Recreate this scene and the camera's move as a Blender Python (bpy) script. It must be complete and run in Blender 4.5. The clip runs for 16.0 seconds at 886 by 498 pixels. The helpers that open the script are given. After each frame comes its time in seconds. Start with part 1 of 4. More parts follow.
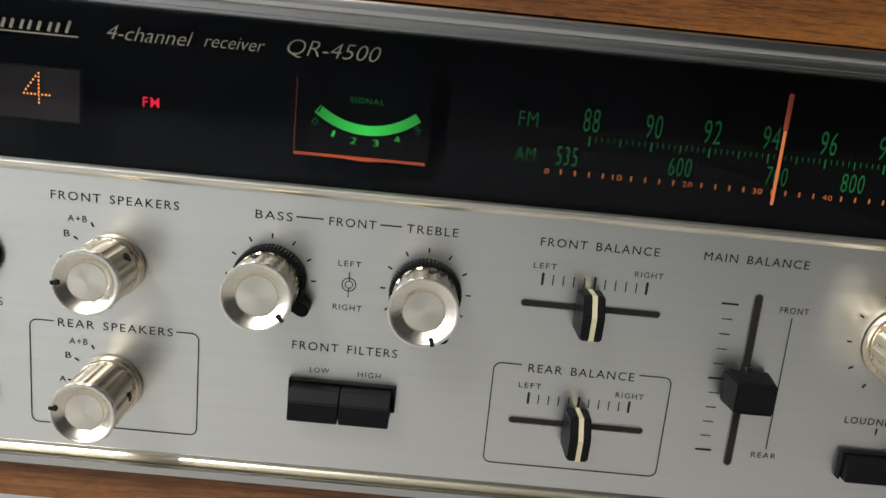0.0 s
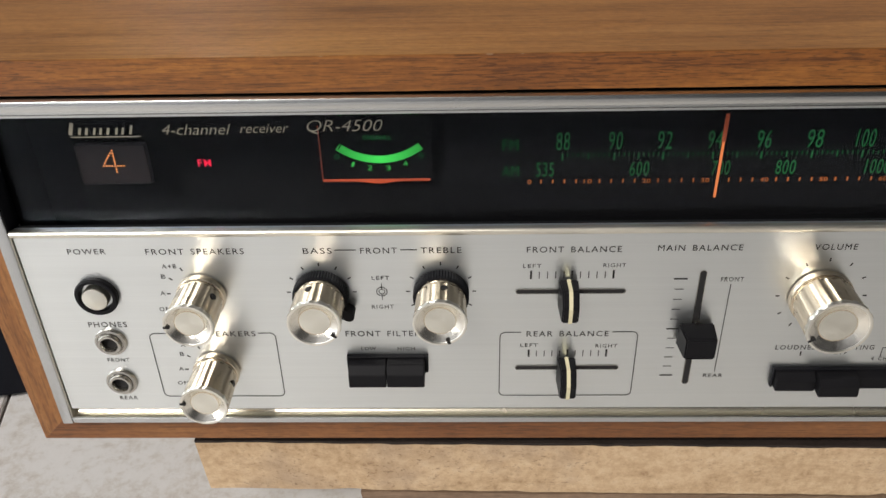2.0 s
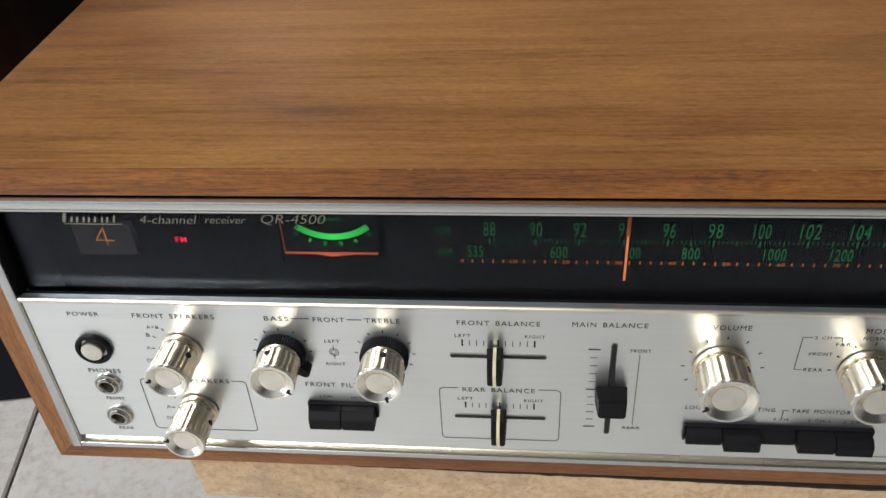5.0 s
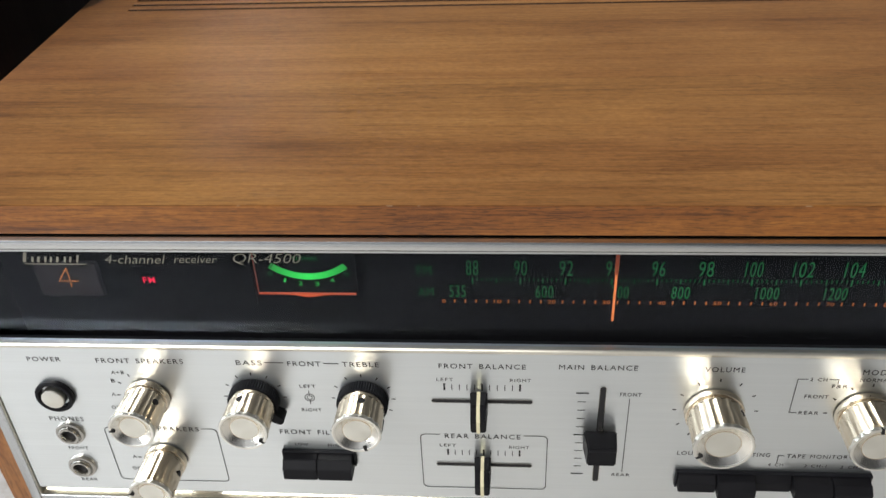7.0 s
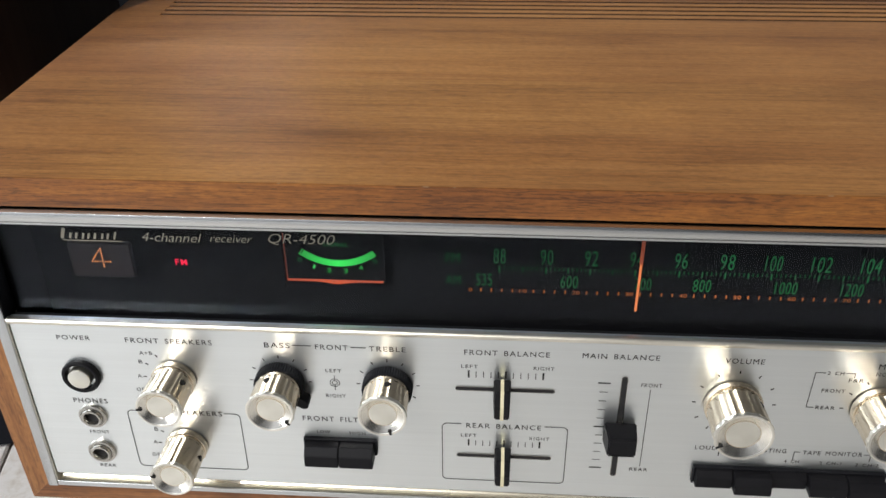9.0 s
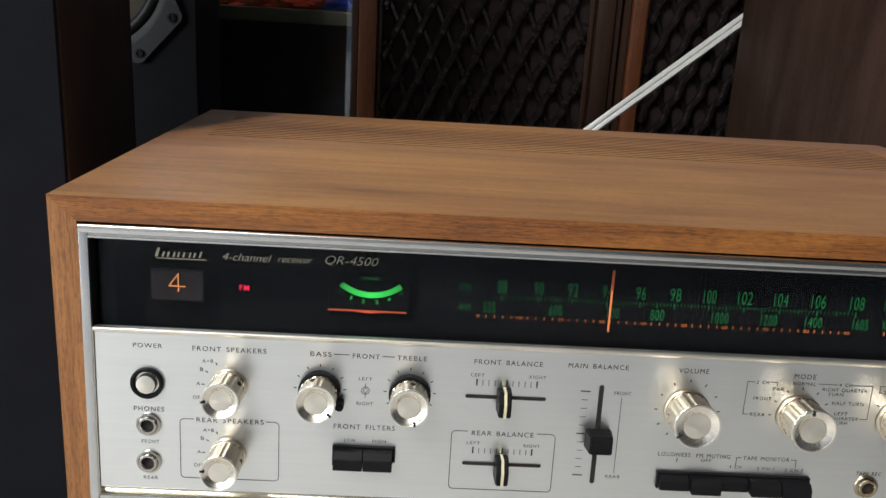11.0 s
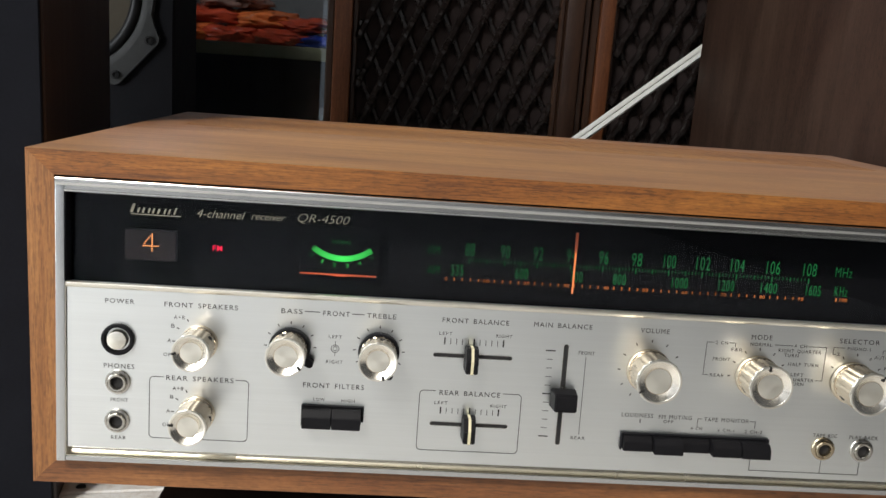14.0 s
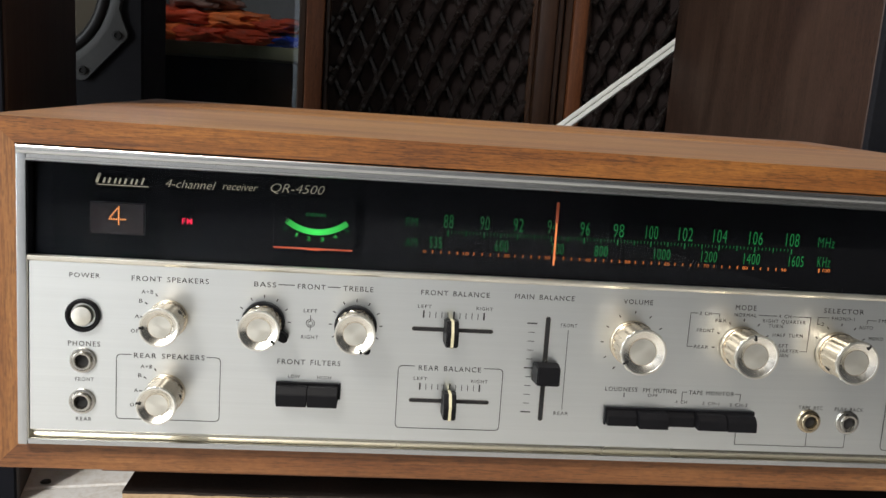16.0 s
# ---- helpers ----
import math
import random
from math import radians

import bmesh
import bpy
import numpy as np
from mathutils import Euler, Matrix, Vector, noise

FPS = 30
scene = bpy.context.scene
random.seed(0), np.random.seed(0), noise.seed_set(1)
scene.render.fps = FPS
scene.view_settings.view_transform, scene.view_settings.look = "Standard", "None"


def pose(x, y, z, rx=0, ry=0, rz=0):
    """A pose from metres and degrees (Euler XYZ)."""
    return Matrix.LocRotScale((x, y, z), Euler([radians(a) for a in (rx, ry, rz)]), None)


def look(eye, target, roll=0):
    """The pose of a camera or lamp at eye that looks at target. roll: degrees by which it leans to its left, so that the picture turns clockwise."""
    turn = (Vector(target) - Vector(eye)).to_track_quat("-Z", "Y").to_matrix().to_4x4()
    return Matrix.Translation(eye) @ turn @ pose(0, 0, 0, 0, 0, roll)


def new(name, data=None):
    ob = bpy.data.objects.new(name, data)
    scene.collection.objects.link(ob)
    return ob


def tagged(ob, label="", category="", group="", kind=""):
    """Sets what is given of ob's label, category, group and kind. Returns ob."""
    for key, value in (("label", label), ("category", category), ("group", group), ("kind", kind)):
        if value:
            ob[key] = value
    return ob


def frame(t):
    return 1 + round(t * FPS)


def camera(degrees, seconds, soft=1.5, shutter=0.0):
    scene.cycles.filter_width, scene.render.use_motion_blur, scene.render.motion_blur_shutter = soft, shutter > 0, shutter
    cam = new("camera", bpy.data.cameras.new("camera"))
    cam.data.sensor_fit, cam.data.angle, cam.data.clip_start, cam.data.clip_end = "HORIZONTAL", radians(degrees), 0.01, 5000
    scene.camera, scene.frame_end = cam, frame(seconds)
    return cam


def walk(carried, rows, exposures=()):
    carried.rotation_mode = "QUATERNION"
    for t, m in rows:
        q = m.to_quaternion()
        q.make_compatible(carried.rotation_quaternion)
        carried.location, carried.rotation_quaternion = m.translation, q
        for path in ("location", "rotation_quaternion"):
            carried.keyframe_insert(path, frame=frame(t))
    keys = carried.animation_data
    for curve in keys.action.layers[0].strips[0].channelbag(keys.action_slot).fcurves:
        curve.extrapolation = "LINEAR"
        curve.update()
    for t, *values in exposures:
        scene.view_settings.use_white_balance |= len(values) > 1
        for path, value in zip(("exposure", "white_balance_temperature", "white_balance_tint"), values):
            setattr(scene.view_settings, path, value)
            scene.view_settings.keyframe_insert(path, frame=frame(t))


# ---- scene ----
cam = camera(55.38, 16.0)
# seconds, place in metres, turn in degrees
PATH = [
    (0, 0.1783, -0.2317, 0.2509, 73.22, -5.43, 0.66),
    (0.5, 0.1786, -0.2532, 0.2854, 65.20, -2.54, 0.44),
    (1, 0.1802, -0.2576, 0.3290, 57.98, 0.25, 0.53),
    (1.5, 0.1832, -0.2482, 0.3491, 55.90, -0.17, -0.23),
    (2, 0.1887, -0.2500, 0.3652, 54.74, 1.34, 1.13),
    (2.5, 0.1927, -0.2457, 0.3865, 52.94, 1.94, 1.36),
    (3, 0.1986, -0.2490, 0.4038, 51.38, 2.40, 2.07),
    (3.5, 0.1932, -0.2602, 0.4158, 51.18, 2.45, 2.78),
    (4, 0.2032, -0.2603, 0.4191, 51.10, 2.79, 3.90),
    (4.5, 0.2255, -0.2629, 0.4264, 51.78, 2.94, 4.68),
    (4.7, 0.2345, -0.2584, 0.4309, 51.20, 2.95, 4.76),
    (6.8, 0.2449, -0.2384, 0.4227, 53.20, 2.47, 3.75),
    (7, 0.2365, -0.2399, 0.4222, 53.76, 2.27, 3.53),
    (7.5, 0.2204, -0.2455, 0.4129, 54.61, 1.63, 3.19),
    (8, 0.2199, -0.2423, 0.4082, 55.21, 1.38, 3.29),
    (8.5, 0.2217, -0.2471, 0.4069, 55.95, 1.12, 3.35),
    (9, 0.2214, -0.2616, 0.4079, 56.97, 0.60, 3.76),
    (9.2, 0.2196, -0.2722, 0.4050, 57.87, 0.21, 3.84),
    (11.3, 0.1763, -0.3995, 0.3496, 75.11, -3.28, -1.77),
    (11.5, 0.1768, -0.4034, 0.3423, 75.73, -3.19, -2.22),
    (12, 0.1812, -0.4100, 0.3245, 77.42, -3.13, -2.77),
    (12.5, 0.1787, -0.4142, 0.3188, 78.05, -3.53, -2.90),
    (13, 0.1804, -0.4136, 0.3188, 77.91, -3.72, -2.91),
    (13.5, 0.1811, -0.4128, 0.3157, 77.83, -3.87, -2.70),
    (14, 0.1814, -0.4150, 0.3122, 77.93, -4.08, -2.74),
    (14.5, 0.1805, -0.4142, 0.3096, 77.87, -4.18, -2.81),
    (15, 0.1805, -0.4120, 0.3047, 78.03, -4.24, -3.49),
    (15.5, 0.1808, -0.4101, 0.2967, 78.40, -4.07, -4.24),
    (16, 0.1811, -0.4079, 0.2882, 79.00, -3.92, -4.60),
]
walk(cam, [(t, pose(*row)) for t, *row in PATH],
     exposures=((0, -0.54, 6600, 10), (0.5, -0.40, 6600, 10), (1.0, -0.20, 6650, 11), (2.0, -0.16, 6600, 12), (3.5, -0.20, 6450, 11), (4.7, -0.22, 6300, 10), (7.0, -0.06, 6250, 10), (9.2, -0.03, 6300, 11),
                (11.3, 0.02, 6400, 10), (12.5, 0.04, 6450, 10), (13.5, 0.18, 6500, 10), (16.0, 0.16, 6550, 10)))

# ---- world and light ----
world = bpy.data.worlds.new("sky")
scene.world = world
world.use_nodes = True
_wn = world.node_tree
_sky = _wn.nodes.new("ShaderNodeTexSky")
_sky.sky_type = "NISHITA"
_sky.sun_disc = False
_sky.sun_elevation = radians(47.6)
_sky.sun_rotation = radians(206)
_wn.links.new(_sky.outputs[0], _wn.nodes["Background"].inputs[0])
_wn.nodes["Background"].inputs[1].default_value = 0.12

sun_data = bpy.data.lights.new("sun", "SUN")
sun_data.energy, sun_data.angle, sun_data.color = 1.35, radians(0.6), (1.0, 0.94, 0.83)
sun = new("sun", sun_data)
sun.matrix_world = look((-2.95, -6.05, 7.39), (0, 0, 0))


def area_lamp(name, eye, target, width, height, watts, color):
    data = bpy.data.lights.new(name, "AREA")
    data.shape, data.size, data.size_y = "RECTANGLE", width, height
    data.energy, data.color = watts, color
    ob = new(name, data)
    ob.matrix_world = look(eye, target)
    return ob


# soft fill lamps added at an assumed, unseen roof opening and left doorway
area_lamp("roof_fill", (-1.22, -1.80, 2.25), (-1.22, -1.799, 0), 0.7, 1.2, 84, (0.96, 0.98, 1.0))
area_lamp("doorway_fill", (-3.05, -1.75, 1.1), (0.0, -1.75, 1.1), 1.7, 2.1, 78, (0.92, 0.97, 1.0))

# ---- helpers for meshes ----
MM = 0.001
PLACE = {}


def part(name, bm, mat, parent=None, label="", m=None, smooth=30, kind=""):
    """Links a bmesh (or a ready mesh) as one object at pose m, under parent."""
    if isinstance(bm, bpy.types.Mesh):
        mesh = bm
    else:
        mesh = bpy.data.meshes.new(name)
        bm.to_mesh(mesh)
        bm.free()
        if smooth:
            mesh.shade_smooth()
            mesh.set_sharp_from_angle(angle=radians(smooth))
    if mat is not None and not mesh.materials:
        mesh.materials.append(mat)
    ob = new(name, mesh)
    m = m.copy() if m is not None else Matrix()
    if parent is not None:
        ob.parent = parent
        ob.matrix_parent_inverse = PLACE[parent.name].inverted()
    ob.matrix_basis = m
    PLACE[ob.name] = m
    if label or kind:
        tagged(ob, label=label, kind=kind)
    return ob


def thing(name, at, label, category, group="", kind=""):
    ob = new(name)
    ob.empty_display_size = 0.02
    ob.matrix_basis = at if isinstance(at, Matrix) else Matrix.Translation(at)
    PLACE[ob.name] = ob.matrix_basis.copy()
    return tagged(ob, label, category, group, kind)


def box(bm, lo, hi, bevel=0.0, seg=1):
    """A box between two corners, its edges rounded by bevel."""
    c = [(a + b) / 2 for a, b in zip(lo, hi)]
    d = [abs(b - a) for a, b in zip(lo, hi)]
    made = bmesh.ops.create_cube(bm, size=1, matrix=Matrix.Translation(c) @ Matrix.Diagonal((*d, 1)))
    if bevel:
        edges = list({e for v in made["verts"] for e in v.link_edges})
        bmesh.ops.bevel(bm, geom=edges, offset=bevel, segments=seg, affect="EDGES", profile=0.6)
    return bm


def box_mesh(lo, hi, bevel=0.0, seg=1):
    return box(bmesh.new(), lo, hi, bevel, seg)


def lathe(bm, profile, seg=48, at=(0, 0, 0), ripple=None, cap=True):
    """Turns (radius, height) pairs about z. ripple(k, r, h) may change a radius."""
    rings = []
    for r, h in profile:
        ring = []
        for k in range(seg):
            rr = ripple(k, r, h) if ripple else r
            a = 2 * math.pi * k / seg
            ring.append(bm.verts.new((at[0] + rr * math.cos(a), at[1] + rr * math.sin(a), at[2] + h)))
        rings.append(ring)
    for a, b in zip(rings, rings[1:]):
        for k in range(seg):
            bm.faces.new((a[k], a[(k + 1) % seg], b[(k + 1) % seg], b[k]))
    if cap and profile[-1][0] > 1e-6:
        bm.faces.new(rings[-1])
    if cap and profile[0][0] > 1e-6:
        bm.faces.new(rings[0][::-1])
    return bm


def extrude_x(bm, profile, x0, x1, cap=True):
    """A closed (y, z) outline drawn out along x."""
    a = [bm.verts.new((x0, y, z)) for y, z in profile]
    b = [bm.verts.new((x1, y, z)) for y, z in profile]
    n = len(profile)
    for k in range(n):
        bm.faces.new((a[k], a[(k + 1) % n], b[(k + 1) % n], b[k]))
    if cap:
        bm.faces.new(a[::-1])
        bm.faces.new(b)
    bmesh.ops.recalc_face_normals(bm, faces=bm.faces)
    return bm


def ribbon(bm, pts, width, z=0.0, closed=False, thick=0.0):
    """A flat printed line of the given width through (x, y) points."""
    P = [Vector(p) for p in pts]
    n = len(P)
    left, right = [], []
    for k in range(n):
        if closed:
            d0, d1 = (P[k] - P[k - 1]).normalized(), (P[(k + 1) % n] - P[k]).normalized()
        else:
            d0 = (P[k] - P[k - 1]).normalized() if k else (P[1] - P[0]).normalized()
            d1 = (P[k + 1] - P[k]).normalized() if k < n - 1 else d0
        d = (d0 + d1).normalized()
        nrm = Vector((-d.y, d.x)) * (width / 2 / max(0.3, d.dot(d1)))
        left.append(bm.verts.new((*(P[k] + nrm), z)))
        right.append(bm.verts.new((*(P[k] - nrm), z)))
    for k in range(n if closed else n - 1):
        j = (k + 1) % n
        bm.faces.new((right[k], right[j], left[j], left[k]))
    return bm


def round_rect(x0, y0, x1, y1, r, seg=6):
    pts = []
    for cx, cy, a0 in ((x1 - r, y1 - r, 0), (x0 + r, y1 - r, 90), (x0 + r, y0 + r, 180), (x1 - r, y0 + r, 270)):
        for k in range(seg + 1):
            a = radians(a0 + 90 * k / seg)
            pts.append((cx + r * math.cos(a), cy + r * math.sin(a)))
    return pts


def text_mesh(body, x0, x1, y0, height, shear=0.0, thin=0.0, z=0.0, spread=1.0):
    """A line of writing in the built-in font, fitted between x0 and x1 on the base line y0."""
    cu = bpy.data.curves.new("writing", "FONT")
    cu.body, cu.size, cu.shear, cu.offset, cu.resolution_u = body, 1.0, shear, thin, 3
    cu.space_character, cu.space_word = spread, 1.0 + (spread - 1) * 2
    tmp = bpy.data.objects.new("writing", cu)
    scene.collection.objects.link(tmp)
    dg = bpy.context.evaluated_depsgraph_get()
    mesh = bpy.data.meshes.new_from_object(tmp.evaluated_get(dg))
    bpy.data.objects.remove(tmp)
    bpy.data.curves.remove(cu)
    co = np.empty(len(mesh.vertices) * 3)
    mesh.vertices.foreach_get("co", co)
    co = co.reshape(-1, 3)
    lo, hi = co.min(0), co.max(0)
    cap = 0.69 if body.upper() == body else hi[1]
    co[:, 0] = x0 + (co[:, 0] - lo[0]) / (hi[0] - lo[0]) * (x1 - x0)
    co[:, 1] = y0 + co[:, 1] / cap * height
    co[:, 2] = z
    mesh.vertices.foreach_set("co", co.ravel())
    return mesh


# ---- materials ----
def material(name):
    mat = bpy.data.materials.new(name)
    mat.use_nodes = True
    nt = mat.node_tree
    return mat, nt, nt.nodes["Principled BSDF"]


def coords(nt, scale, source="Object", rot=(0, 0, 0)):
    tc = nt.nodes.new("ShaderNodeTexCoord")
    mp = nt.nodes.new("ShaderNodeMapping")
    mp.inputs["Scale"].default_value = scale
    mp.inputs["Rotation"].default_value = [radians(a) for a in rot]
    nt.links.new(tc.outputs[source], mp.inputs[0])
    return mp.outputs[0]


def ramp(nt, fac, stops):
    r = nt.nodes.new("ShaderNodeValToRGB")
    el = r.color_ramp.elements
    while len(el) < len(stops):
        el.new(0.5)
    for e, (p, c) in zip(el, stops):
        e.position = p
        e.color = (*c, 1) if len(c) == 3 else c
    nt.links.new(fac, r.inputs[0])
    return r.outputs[0]


def mix(nt, fac, a, b, blend="MIX"):
    m = nt.nodes.new("ShaderNodeMix")
    m.data_type, m.blend_type = "RGBA", blend
    for sock, val in ((m.inputs[0], fac), (m.inputs[6], a), (m.inputs[7], b)):
        if isinstance(val, bpy.types.NodeSocket):
            nt.links.new(val, sock)
        elif isinstance(val, (int, float)):
            sock.default_value = val
        else:
            sock.default_value = (*val, 1)
    return m.outputs[2]


def tex(nt, vec, scale, detail=4.0, rough=0.55, distort=0.0):
    n = nt.nodes.new("ShaderNodeTexNoise")
    n.inputs["Scale"].default_value = scale
    n.inputs["Detail"].default_value = detail
    n.inputs["Roughness"].default_value = rough
    n.inputs["Distortion"].default_value = distort
    nt.links.new(vec, n.inputs["Vector"])
    return n.outputs["Fac"]


def bump(nt, bsdf, height, strength, distance):
    b = nt.nodes.new("ShaderNodeBump")
    b.inputs["Strength"].default_value = strength
    b.inputs["Distance"].default_value = distance
    nt.links.new(height, b.inputs["Height"])
    nt.links.new(b.outputs[0], bsdf.inputs["Normal"])


def to_rough(nt, bsdf, fac, lo, hi):
    mr = nt.nodes.new("ShaderNodeMapRange")
    mr.inputs["To Min"].default_value, mr.inputs["To Max"].default_value = lo, hi
    nt.links.new(fac, mr.inputs["Value"])
    nt.links.new(mr.outputs[0], bsdf.inputs["Roughness"])


def plain(name, color, rough=0.5, metal=0.0, grain=40.0, vary=0.25, relief=0.0, spec=0.5):
    """Paint, plastic or bare metal with slight blotches and grain."""
    mat, nt, bs = material(name)
    v = coords(nt, (1, 1, 1))
    a = tex(nt, v, grain, 3)
    b = tex(nt, v, grain * 14, 2)
    f = mix(nt, 0.4, a, b)
    col = ramp(nt, f, [(0.3, tuple(c * (1 - vary) for c in color)), (0.7, tuple(min(1, c * (1 + vary)) for c in color))])
    nt.links.new(col, bs.inputs["Base Color"])
    to_rough(nt, bs, a, max(0.02, rough * 0.8), min(1, rough * 1.2))
    bs.inputs["Metallic"].default_value = metal
    bs.inputs["Specular IOR Level"].default_value = spec
    if relief:
        bump(nt, bs, b, 0.5, relief)
    return mat


def wood(name, dark, mid, light, axis="x", bands=9.0, pores=1.0, rough=0.42, fine=1.0, coat=0.0, spec=0.5, leaves=(), slant_sheen=0.0):
    """Straight-grained veneer: drifting figure, fine streaks and short dark pores along one axis."""
    mat, nt, bs = material(name)
    k = {"x": 0, "y": 1, "z": 2}[axis]

    def along(stretch):
        s = [1.0, 1.0, 1.0]
        s[k] = stretch
        return coords(nt, s)
    wave = tex(nt, along(0.09), bands, 4, 0.55, 1.4)
    streak = tex(nt, along(0.035), bands * 9 * fine, 5, 0.65, 0.5)
    hair = tex(nt, along(0.03), bands * 45 * fine, 3, 0.6, 0.3)
    pore = tex(nt, along(0.085), 1500 * fine, 2, 0.5, 0.3)
    pore2 = tex(nt, along(0.10), 2600 * fine, 2, 0.5)
    cloud = tex(nt, along(0.22), 15.0, 5, 0.62, 1.0)
    patch = tex(nt, along(0.5), 6.5, 3, 0.55, 0.5)
    speck = tex(nt, along(0.5), 650.0, 2, 0.6)
    f = mix(nt, 0.5, wave, streak)
    f = mix(nt, 0.30, f, hair)
    col = ramp(nt, f, [(0.36, dark), (0.48, mid), (0.61, light)])
    pf = ramp(nt, pore, [(0.54, (0, 0, 0)), (0.60, (1, 1, 1))])
    pf2 = ramp(nt, pore2, [(0.56, (0, 0, 0)), (0.70, (0.6, 0.6, 0.6))])
    pf = mix(nt, 1.0, pf, pf2, "LIGHTEN")
    gate = ramp(nt, mix(nt, 0.5, wave, cloud), [(0.40, (1, 1, 1)), (0.60, (0.35, 0.35, 0.35))])
    pg = mix(nt, 1.0, pf, gate, "MULTIPLY")
    pg = mix(nt, 1.0, pg, (0.72 * pores,) * 3, "MULTIPLY")
    col = mix(nt, pg, col, tuple(c * 0.38 for c in dark))
    tone = ramp(nt, cloud, [(0.34, (0.76, 0.71, 0.67)), (0.5, (1.0, 1.0, 1.0)), (0.66, (1.16, 1.19, 1.19))])
    col = mix(nt, 1.0, col, tone, "MULTIPLY")
    tone = ramp(nt, patch, [(0.36, (0.84, 0.78, 0.76)), (0.62, (1.08, 1.12, 1.10))])
    col = mix(nt, 1.0, col, tone, "MULTIPLY")
    tone = ramp(nt, speck, [(0.35, (0.91, 0.90, 0.89)), (0.65, (1.09, 1.09, 1.09))])
    col = mix(nt, 1.0, col, tone, "MULTIPLY")
    for edge, tint in leaves:                        # neighbouring veneer leaves differ in tone
        sep = nt.nodes.new("ShaderNodeSeparateXYZ")
        nt.links.new(coords(nt, (1, 1, 1)), sep.inputs[0])
        mr = nt.nodes.new("ShaderNodeMapRange")
        mr.inputs["From Min"].default_value, mr.inputs["From Max"].default_value = edge, edge + 0.0012
        nt.links.new(sep.outputs[1], mr.inputs["Value"])
        col = mix(nt, mr.outputs[0], col, mix(nt, 1.0, col, tint, "MULTIPLY"))
    nt.links.new(col, bs.inputs["Base Color"])
    to_rough(nt, bs, f, rough + 0.08, rough - 0.06)
    bs.inputs["Coat Weight"].default_value = coat
    bs.inputs["Specular IOR Level"].default_value = spec
    bs.inputs["Coat Roughness"].default_value = 0.25
    bs.inputs["Sheen Weight"].default_value = slant_sheen        # pale sheen added to brighten the surface seen at a slant
    bs.inputs["Sheen Roughness"].default_value = 0.45
    bump(nt, bs, mix(nt, 0.5, hair, pore), 0.35, 0.0002)
    return mat


def brushed(name, color, rough=0.3, aniso=0.8, streak=True, radial=False):
    """Aluminium with a brushed or turned finish."""
    mat, nt, bs = material(name)
    bs.inputs["Metallic"].default_value = 1.0
    bs.inputs["Anisotropic"].default_value = aniso
    tg = nt.nodes.new("ShaderNodeTangent")
    if radial:
        tg.direction_type, tg.axis = "RADIAL", "Z"
    else:
        tg.direction_type = "UV_MAP"
    nt.links.new(tg.outputs[0], bs.inputs["Tangent"])
    if streak:
        s = tex(nt, coords(nt, (6, 900, 900)), 1.0, 3, 0.7)
        s2 = tex(nt, coords(nt, (22, 3200, 3200)), 1.0, 2, 0.6)
        s3 = tex(nt, coords(nt, (3, 320, 320)), 1.0, 2, 0.6)
        f = mix(nt, 0.35, mix(nt, 0.5, s, s2), s3)
        cl = tex(nt, coords(nt, (3, 6, 6)), 1.0, 2)
        f2 = mix(nt, 0.25, f, cl)
    else:
        f = f2 = tex(nt, coords(nt, (60, 60, 60)), 1.0, 3)
    nt.links.new(ramp(nt, f2, [(0.32, tuple(c * 0.91 for c in color)), (0.66, color)]), bs.inputs["Base Color"])
    to_rough(nt, bs, f, rough * 0.92, rough * 1.08)
    return mat


def glow(name, color, strength, uneven=0.0):
    mat, nt, bs = material(name)
    bs.inputs["Base Color"].default_value = (*[c * 0.3 for c in color], 1)
    bs.inputs["Emission Color"].default_value = (*color, 1)
    bs.inputs["Emission Strength"].default_value = strength
    if uneven:
        n = tex(nt, coords(nt, (18, 18, 18)), 1.0, 1)
        mr = nt.nodes.new("ShaderNodeMapRange")
        mr.inputs["From Min"].default_value, mr.inputs["From Max"].default_value = 0.35, 0.65
        mr.inputs["To Min"].default_value, mr.inputs["To Max"].default_value = strength * (1 - uneven), strength * (1 + uneven)
        nt.links.new(n, mr.inputs["Value"])
        nt.links.new(mr.outputs[0], bs.inputs["Emission Strength"])
    return mat


def window_glass(name, tint, fresnel_ior=1.5, rough=0.01):
    """A clear or smoked pane: light passes, and the surface mirrors by Fresnel."""
    mat, nt, bs = material(name)
    nt.nodes.remove(bs)
    out = nt.nodes["Material Output"]
    tr = nt.nodes.new("ShaderNodeBsdfTransparent")
    tr.inputs[0].default_value = (*tint, 1)
    gl = nt.nodes.new("ShaderNodeBsdfGlossy")
    gl.inputs["Roughness"].default_value = rough
    gl.inputs["Color"].default_value = (0.80, 0.88, 1.0, 1)
    fr = nt.nodes.new("ShaderNodeFresnel")
    fr.inputs[0].default_value = fresnel_ior
    mx = nt.nodes.new("ShaderNodeMixShader")
    nt.links.new(fr.outputs[0], mx.inputs[0])
    nt.links.new(tr.outputs[0], mx.inputs[1])
    nt.links.new(gl.outputs[0], mx.inputs[2])
    nt.links.new(mx.outputs[0], out.inputs[0])
    return mat


